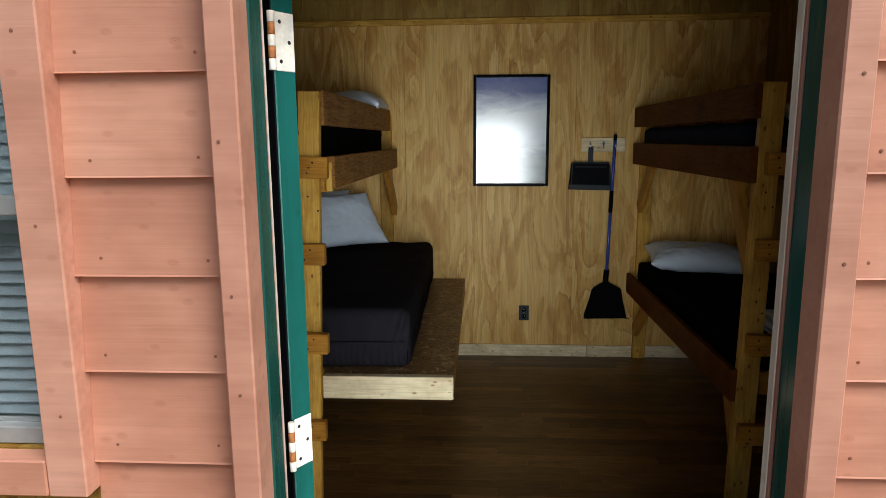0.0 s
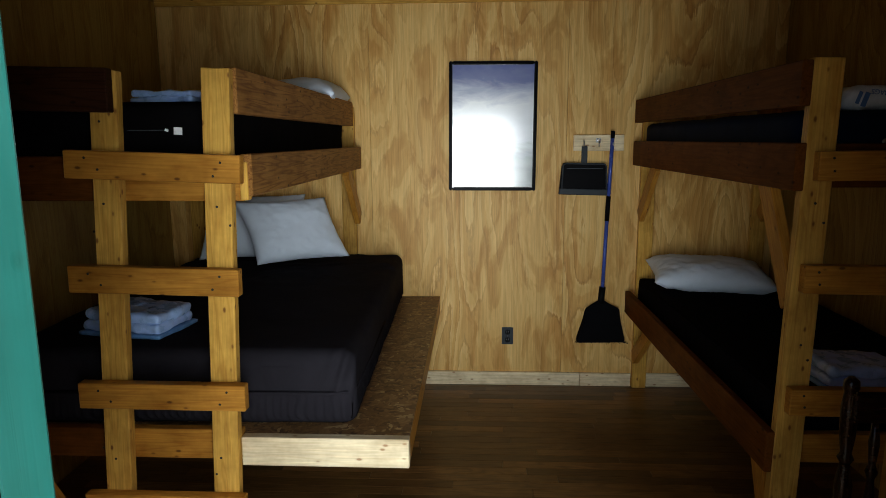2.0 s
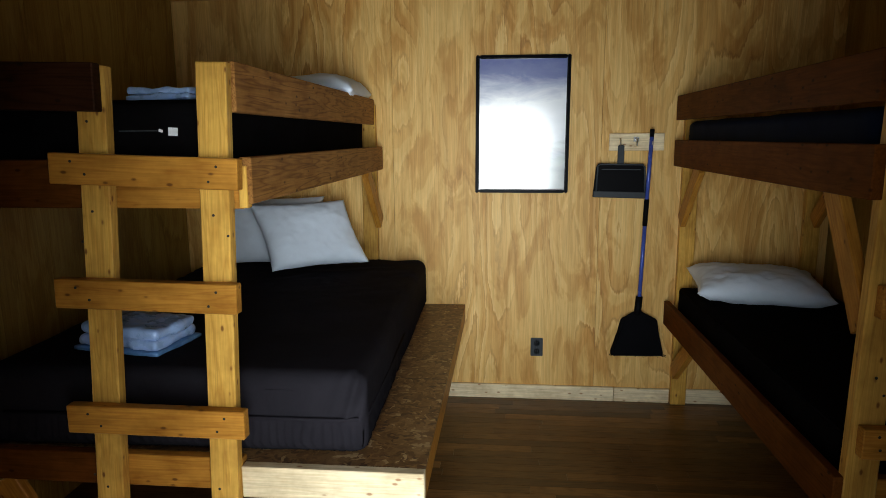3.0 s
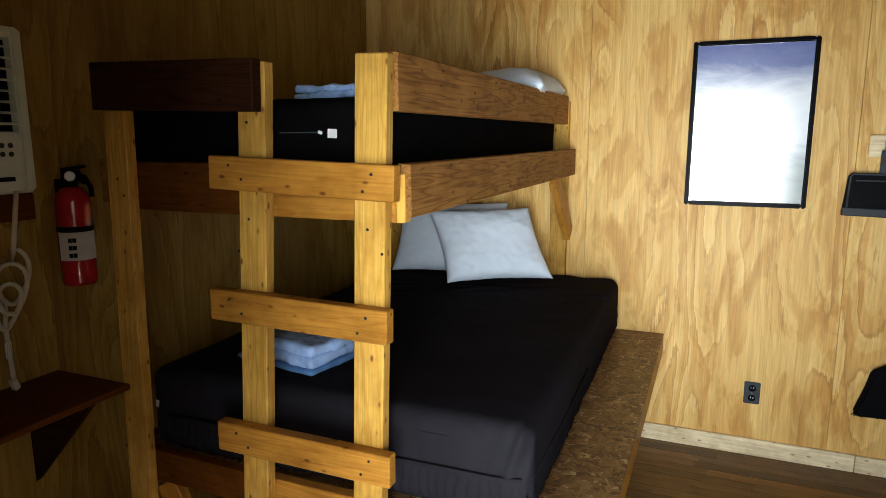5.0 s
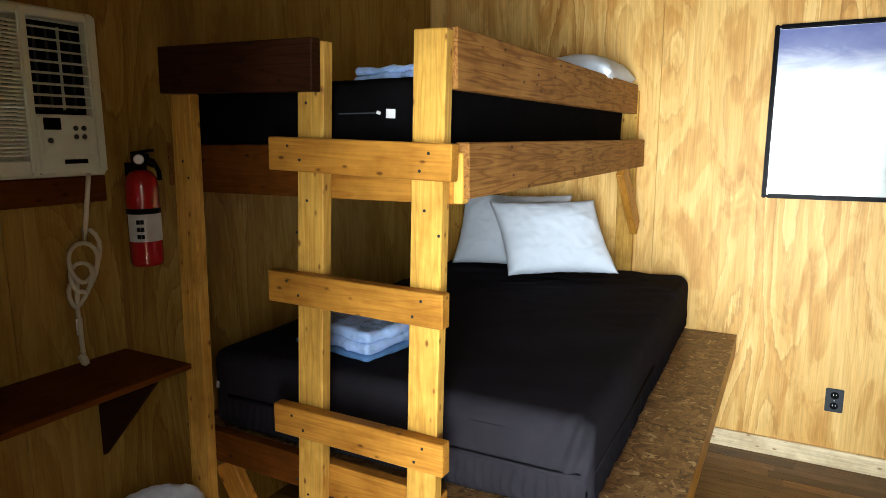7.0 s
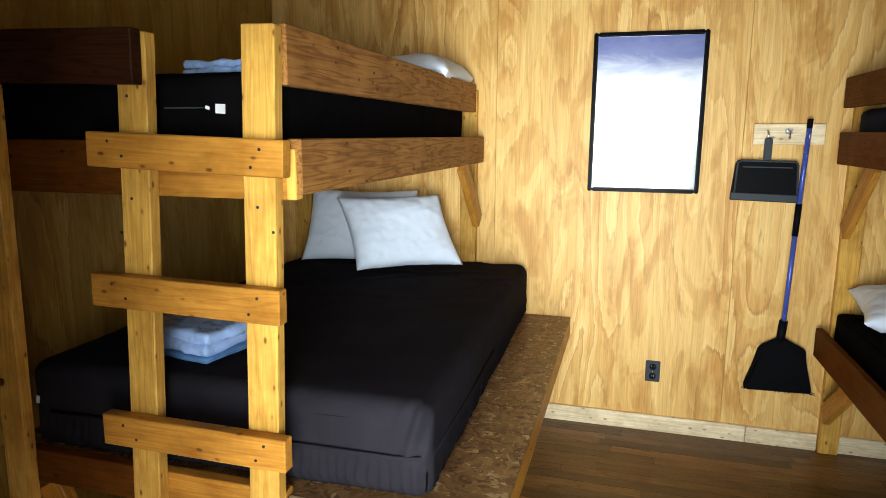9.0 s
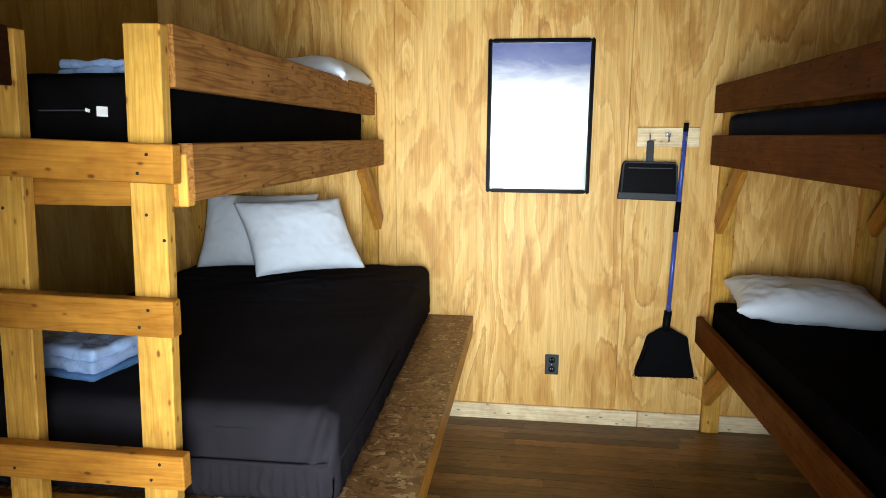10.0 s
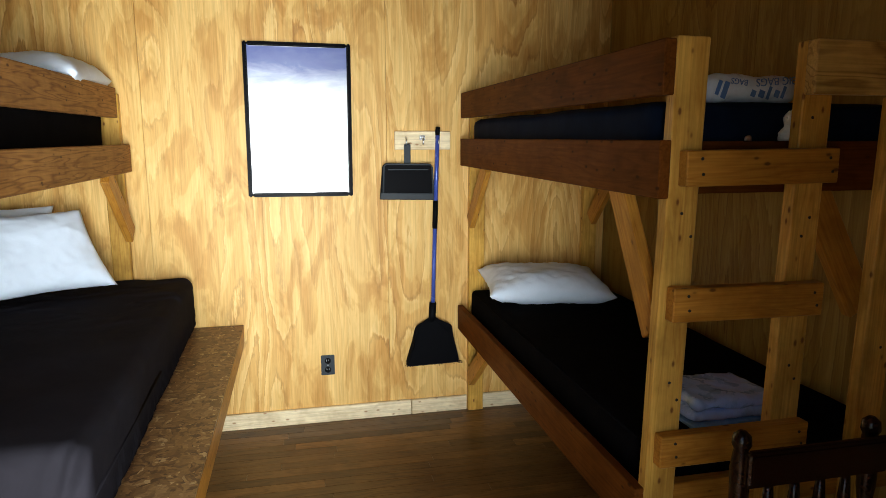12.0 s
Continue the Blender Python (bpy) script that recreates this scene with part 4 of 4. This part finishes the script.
# ---- air conditioner on the left wall ----
ac = thing("air_conditioner", (XL + 0.03, 2.42, 1.467), "aged white window air conditioner in the wall", "air conditioner")
AY0, AY1, AZ0, AZ1 = 2.10, 2.725, 1.467, 1.932
part("flange", box(0.02, AY1 - AY0 + 0.03, AZ1 - AZ0 + 0.02, 0.003), WHITE_PLASTIC, ac, "", pose(XL + 0.011, (AY0 + AY1) / 2, (AZ0 + AZ1) / 2))
YS = 2.50
part("housing_side", box(0.04, 0.03, AZ1 - AZ0, 0.004), WHITE_PLASTIC, ac, "", pose(XL + 0.042, AY0 + 0.015, (AZ0 + AZ1) / 2))
part("housing_rib", box(0.044, 0.025, AZ1 - AZ0 - 0.002, 0.006, 2), WHITE_PLASTIC, ac, "", pose(XL + 0.044, YS + 0.0075, (AZ0 + AZ1) / 2))
part("housing_side", box(0.04, 0.034, AZ1 - AZ0, 0.006, 2), WHITE_PLASTIC, ac, "", pose(XL + 0.042, AY1 - 0.017, (AZ0 + AZ1) / 2))
part("housing_top", box(0.039, AY1 - AY0 - 0.066, 0.025, 0.003), WHITE_PLASTIC, ac, "", pose(XL + 0.0415, (AY0 + AY1) / 2 - 0.002, AZ1 - 0.0135))
part("housing_bottom", box(0.039, 0.36, 0.04, 0.003), WHITE_PLASTIC, ac, "", pose(XL + 0.0415, 2.313, AZ0 + 0.021))
part("housing_bottom", box(0.038, 0.168, 0.165, 0.003), WHITE_PLASTIC, ac, "", pose(XL + 0.041, 2.606, AZ0 + 0.0835))
part("vent_recess", box(0.004, 0.19, 0.26), BLACK_PLASTIC, ac, "", pose(XL + 0.024, 2.605, 1.77))
part("intake_recess", box(0.004, 0.36, 0.37), GREY_PLASTIC, ac, "", pose(XL + 0.024, 2.31, 1.71))
for k in range(34):
    part("intake_slat", box(0.014, 0.365, 0.0055, 0.001), WHITE_PLASTIC, ac, "", pose(XL + 0.052, 2.312, 1.526 + 0.0109 * k, 0, 25))
for k in range(8):
    part("vent_louver", box(0.018, 0.17, 0.003, 0.001), WHITE_PLASTIC, ac, "", pose(XL + 0.05, 2.605, 1.662 + 0.031 * k, 0, 20))
for k, y in enumerate((2.55, 2.585, 2.62, 2.655)):
    part("vent_vane", box(0.012, 0.003, 0.235, 0.001), WHITE_PLASTIC if k == 2 else GREY_PLASTIC, ac, "", pose(XL + 0.035, y, 1.77))
panel = part("control_panel", box(0.004, 0.15, 0.115, 0.001), WHITE_PLASTIC, ac, "", pose(XL + 0.061, 2.608, 1.58))
part("display", box(0.003, 0.05, 0.034, 0.001), BLACK_GLOSS, panel, "dark display window", pose(XL + 0.0635, 2.562, 1.612))
for y, z in ((2.553, 1.565), (2.655, 1.60), (2.655, 1.575), (2.63, 1.60), (2.63, 1.575)):
    part("push_button", lathe([(0.0075, 0), (0.0075, 0.002), (0.005, 0.003)], 12), GREY_PLASTIC, panel, "", pose(XL + 0.063, y, z, 0, 90))
part("name_badge", box(0.002, 0.07, 0.013), BLACK_GLOSS, ac, "small dark badge", pose(XL + 0.0615, 2.625, 1.503))
cord_pts = []
for k in range(7):
    cord_pts.append((XL + 0.055 - 0.004 * k, 2.662 - 0.003 * k, 1.467 - 0.035 * k))
for k in range(54):
    a = 2 * math.pi * k / 18
    low = k / 53
    cord_pts.append((XL + 0.03 + 0.010 * math.sin(k * 0.7), 2.645 - 0.035 * low + (0.048 if k < 27 else 0.036) * math.sin(a + 0.4 * low), 1.225 - 0.13 * low + (0.072 if k < 27 else 0.055) * math.cos(a)))
for k in range(8):
    cord_pts.append((XL + 0.03 + 0.006 * k, 2.600 - 0.003 * k, 1.06 - 0.020 * k))
cord = part("power_cord", sweep(cord_pts, 0.007, 8), CORD, ac, "coiled ivory power cord", None, True)
part("plug", box(0.022, 0.02, 0.036, 0.004), CORD, cord, "", pose(XL + 0.075, 2.577, 0.903, 20))
part("cord_tag", box(0.002, 0.022, 0.05), PAPER, cord, "", pose(XL + 0.045, 2.592, 1.0, 0, 0, 10))
tagged(board("ac_ledger", None, (XL + 0.001, XL + 0.024), (2.15, 2.80), (1.375, 1.455), STAIN_RED), "reddish brown board below the air conditioner", "wall board")

ac.matrix_basis = pose(0, 0.063, 0) @ ac.matrix_basis

# ---- fire extinguisher ----
fe = thing("fire_extinguisher", (XL + 0.062, 2.80, 1.16), "red fire extinguisher on a wall bracket", "fire extinguisher")
FX, FY = XL + 0.062, 2.80
part("cylinder", lathe([(0.02, 1.160), (0.047, 1.163), (0.0515, 1.175), (0.0515, 1.425), (0.047, 1.452), (0.034, 1.470), (0.02, 1.477)], 28), RED_ENAMEL, fe, "", pose(FX, FY, 0), True)
part("neck", lathe([(0.019, 1.477), (0.02, 1.48), (0.02, 1.50), (0.014, 1.505)], 16), BLACK_PLASTIC, fe, "", pose(FX, FY, 0))
part("valve", box(0.04, 0.05, 0.03, 0.006), BLACK_PLASTIC, fe, "", pose(FX + 0.004, FY, 1.515))
part("lever", box(0.075, 0.024, 0.010, 0.003), BLACK_PLASTIC, fe, "", pose(FX + 0.01, FY + 0.004, 1.535, 0, -8, 20))
part("lever", box(0.075, 0.024, 0.010, 0.003), BLACK_PLASTIC, fe, "", pose(FX + 0.016, FY + 0.008, 1.503, 0, 25, 20))
gauge = part("gauge", lathe([(0.015, 0), (0.016, 0.008), (0.013, 0.010)], 16), STEEL, fe, "round steel gauge", pose(FX + 0.035, FY - 0.028, 1.512, 90, 0, 50))
part("dial", lathe([(0.012, 0), (0.012, 0.0012)], 16), PAPER, gauge, "", pose(FX + 0.0428, FY - 0.0345, 1.512, 90, 0, 50))
part("hose", sweep([(FX - 0.01, FY + 0.02, 1.51), (FX + 0.0, FY + 0.05, 1.505), (FX + 0.01, FY + 0.062, 1.47), (FX + 0.01, FY + 0.064, 1.44)], 0.008, 8), BLACK_PLASTIC, fe, "", None, True)
part("strap", lathe([(0.0518, 1.335), (0.0535, 1.336), (0.0535, 1.352), (0.0518, 1.353)], 28), BLACK_PLASTIC, fe, "black retaining strap", pose(FX, FY, 0))
part("strap_bracket", box(0.008, 0.03, 0.34, 0.002), BLACK_PLASTIC, fe, "", pose(XL + 0.0065, FY, 1.33))
lab = bmesh.new()
rows_ = [[lab.verts.new((0.0521 * math.cos(a), 0.0521 * math.sin(a), z)) for a in [radians(-105 + 10 * k) for k in range(17)]] for z in (1.245, 1.335)]
for k in range(16):
    lab.faces.new((rows_[0][k], rows_[0][k + 1], rows_[1][k + 1], rows_[1][k]))
lab = part("label_sticker", lab, LABEL_GREY, fe, "silver instruction label", pose(FX, FY, 0))
for k in range(6):
    a = -58 + 13 * (k % 2)
    part("label_icon", box(0.002, 0.011, 0.014), BLACK_PLASTIC, lab, "", pose(FX, FY, 0, 0, 0, a) @ pose(0.0522, 0, 1.262 + 0.024 * (k // 2)))

fe.matrix_basis = pose(XL + 0.062, 2.898, 1.152)

# ---- wall shelf and waste bin ----
shelf = thing("wall_shelf", (-1.12, 2.4, 0.86), "dark brown wooden wall shelf on triangular brackets", "shelf")
board("shelf_board", shelf, (XL + 0.001, -1.018), (1.75, 2.832), (0.853, 0.872), STAIN_RED)
for y in (2.727, 1.95):
    tri = bmesh.new()
    pa = [tri.verts.new((x, y - 0.009, z)) for x, z in ((XL + 0.001, 0.852), (-1.04, 0.852), (XL + 0.001, 0.535))]
    pb = [tri.verts.new((x, y + 0.009, z)) for x, z in ((XL + 0.001, 0.852), (-1.04, 0.852), (XL + 0.001, 0.535))]
    tri.faces.new(pa)
    tri.faces.new(pb[::-1])
    for i in range(3):
        tri.faces.new((pa[i], pb[i], pb[(i + 1) % 3], pa[(i + 1) % 3]))
    bmesh.ops.recalc_face_normals(tri, faces=tri.faces)
    part("bracket", tri, STAIN_DARK, shelf, "dark triangular bracket")

wbin = thing("waste_bin", (-1.03, 2.68, 0.0), "round waste bin lined with a white plastic bag", "bin")
part("bucket", lathe([(0.10, 0.0), (0.105, 0.01), (0.125, 0.44), (0.13, 0.45)], 28), GREY_PLASTIC, wbin, "", pose(-1.03, 2.68, 0), True)
liner = lathe([(0.128, 0.36), (0.134, 0.40), (0.137, 0.448), (0.134, 0.462), (0.118, 0.468), (0.09, 0.462), (0.05, 0.45), (0.02, 0.445)], 40)
for v in liner.verts:
    v.co += v.co.normalized() * 0.01 * noise.noise(v.co * 30)
    v.co.z += 0.012 * noise.noise(v.co * 18)
part("bin_liner", liner, PLASTIC_WHITE, wbin, "crumpled white liner", pose(-1.03, 2.68, 0), True)

# ---- spindle-back chair ----
def spindle_chair():
    c = thing("chair", (1.81, 2.40, 0), "dark turned-wood spindle-back chair", "chair")
    post = [(0.016, 0.44), (0.019, 0.46), (0.013, 0.50), (0.021, 0.60), (0.023, 0.66), (0.014, 0.71), (0.013, 0.72), (0.021, 0.735), (0.014, 0.75), (0.02, 0.80), (0.022, 0.88), (0.016, 0.925), (0.021, 0.935), (0.019, 0.955), (0.008, 0.965)]
    for x in (1.645, 1.98):
        part("back_post", lathe(post, 18), CHAIR_WOOD, c, "", pose(x, 2.53, 0, -1.5), True)
    part("crest_rail", box(0.37, 0.026, 0.085, 0.010, 3), CHAIR_WOOD, c, "", pose(1.8125, 2.516, 0.895))
    spin = [(0.008, 0.44), (0.009, 0.48), (0.015, 0.60), (0.009, 0.68), (0.016, 0.70), (0.009, 0.72), (0.014, 0.78), (0.008, 0.86)]
    for k in range(4):
        part("spindle", lathe(spin, 12), CHAIR_WOOD, c, "", pose(1.712 + 0.067 * k, 2.528, 0, -1.0), True)
    part("seat", soft_box(0.42, 0.42, 0.04, 0.016, 8), CHAIR_WOOD, c, "", pose(1.81, 2.34, 0.42), True)
    leg = [(0.012, 0.0), (0.016, 0.10), (0.021, 0.2), (0.014, 0.24), (0.021, 0.26), (0.017, 0.42)]
    for x, y in ((1.65, 2.19), (1.97, 2.19), (1.65, 2.50), (1.97, 2.50)):
        part("leg", lathe(leg, 14), CHAIR_WOOD, c, "", pose(x, y, 0), True)
    for y in (2.19, 2.50):
        part("stretcher", sweep([(1.655, y, 0.2), (1.81, y, 0.2), (1.965, y, 0.2)], 0.010, 10), CHAIR_WOOD, c, "", None, True)
    return c


spindle_chair()

# ---- pieces: plywood sheets, floor strips, siding, porch boards ----
def sheet(parent, x, y, z, material=PLY):
    d = (x[1] - x[0], y[1] - y[0], z[1] - z[0])
    return part("panel", box(*d, 0.0012), material, parent, "", pose((x[0] + x[1]) / 2, (y[0] + y[1]) / 2, (z[0] + z[1]) / 2))


G = 0.0006
for x0, x1 in ((XL, -1.24), (-1.24, -0.02), (-0.02, 1.20), (1.20, 2.42), (2.42, XR)):
    sheet(wall_back, (x0 + G, x1 - G), (YB, YB + 0.0115), (0.0, 2.438))
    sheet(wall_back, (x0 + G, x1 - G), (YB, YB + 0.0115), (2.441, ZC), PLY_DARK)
# side wall sheets carry their shade in the darker plywood colour
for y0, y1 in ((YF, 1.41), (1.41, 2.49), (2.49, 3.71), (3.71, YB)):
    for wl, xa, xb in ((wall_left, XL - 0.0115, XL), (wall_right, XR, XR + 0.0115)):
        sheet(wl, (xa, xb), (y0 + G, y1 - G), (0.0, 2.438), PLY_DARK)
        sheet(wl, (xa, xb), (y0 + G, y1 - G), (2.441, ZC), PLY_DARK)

strip_me = {}
rng = random.Random(11)
W = 0.066
y = YF
while y < YB - 0.005:
    w = min(W, YB - y)
    x = XL - rng.uniform(0.0, 0.8)
    while x < XR:
        length = rng.choice((0.6, 0.9, 1.2))
        x0, x1 = max(x, XL), min(x + length, XR)
        if x1 - x0 > 0.01:
            key = (round(x1 - x0, 3), round(w, 3))
            if key not in strip_me:
                bm = box(x1 - x0 - 0.0012, w - 0.0012, 0.011, 0.0008)
                me = bpy.data.meshes.new("floor_strip")
                bm.to_mesh(me)
                bm.free()
                me.materials.append(LAMINATE)
                strip_me[key] = me
            s = new("floor_strip", strip_me[key])
            place(s, floor, pose((x0 + x1) / 2, y + w / 2, -0.0056))
        x += length
    y += W


def lap_board(x0, x1, z0):
    """One lap siding board, thick at its lower edge."""
    bm = bmesh.new()
    e = 0.1835
    ring = [(YO - 0.020, 0.0), (YO - 0.001, 0.0), (YO - 0.001, e), (YO - 0.006, e), (YO - 0.0185, 0.003)]
    a = [bm.verts.new((-(x1 - x0) / 2, yy, zz)) for yy, zz in ring]
    b = [bm.verts.new(((x1 - x0) / 2, yy, zz)) for yy, zz in ring]
    bm.faces.new(a)
    bm.faces.new(b[::-1])
    for i in range(5):
        j = (i + 1) % 5
        bm.faces.new((a[i], b[i], b[j], a[j]))
    bmesh.ops.recalc_face_normals(bm, faces=bm.faces)
    return part("siding_board", bm, SALMON, wall_front, "", pose((x0 + x1) / 2, 0, z0))


NAIL = plain("rusty_nail_head", (0.27, 0.115, 0.075), 0.7)
nail_bm = lathe([(0.0032, 0), (0.003, 0.001), (0.001, 0.0012)], 8)
NAIL_ME = bpy.data.meshes.new("nail")
nail_bm.to_mesh(NAIL_ME)
nail_bm.free()
NAIL_ME.materials.append(NAIL)


def nail(parent, x, y, z):
    n = new("nail", NAIL_ME)
    place(n, parent, pose(x, y, z, 90))


for x, z in ((-0.219, 1.482), (-0.213, 1.14), (-0.222, 1.80), (0.120, 1.366), (0.115, 1.62), (0.124, 1.193), (1.098, 1.424), (1.10, 1.712)):
    nail(wall_front, x, 1.2547 if x < 0 else 1.2357, z)
rng = random.Random(3)
for k in range(-8, 11):
    z0 = 1.039 + 0.1743 * k
    if z0 < -0.2 or z0 > 2.6:
        continue
    spans = [(-0.1785, 0.1005), (1.1205, XR + 0.14)]
    if z0 > 2.26:
        spans = [(XL - 0.14, XR + 0.14)]
    elif z0 + 0.1835 < 0.983 or z0 > 2.162:
        spans = [(XL - 0.14, 0.1005), (1.1205, XR + 0.14)]
    else:
        spans.append((XL - 0.14, -1.1495))
    for x0, x1 in spans:
        lb = lap_board(x0, x1, z0 + rng.uniform(-0.0015, 0.0015))
        if 0.8 < z0 < 2.0:
            for xn in (x0 + 0.035 + rng.uniform(0, 0.015), min(x1, x0 + 0.4) - 0.03 - rng.uniform(0, 0.015)):
                nail(lb, xn, YO - 0.0165, z0 + 0.028 + rng.uniform(0, 0.008))
for k in range(18):
    y0 = -1.2 + 0.138 * k
    board("deck_board", porch, (XL - 0.2, XR + 0.2), (y0, y0 + 0.133), (-0.05 + 0.001, -0.021), STAIN)
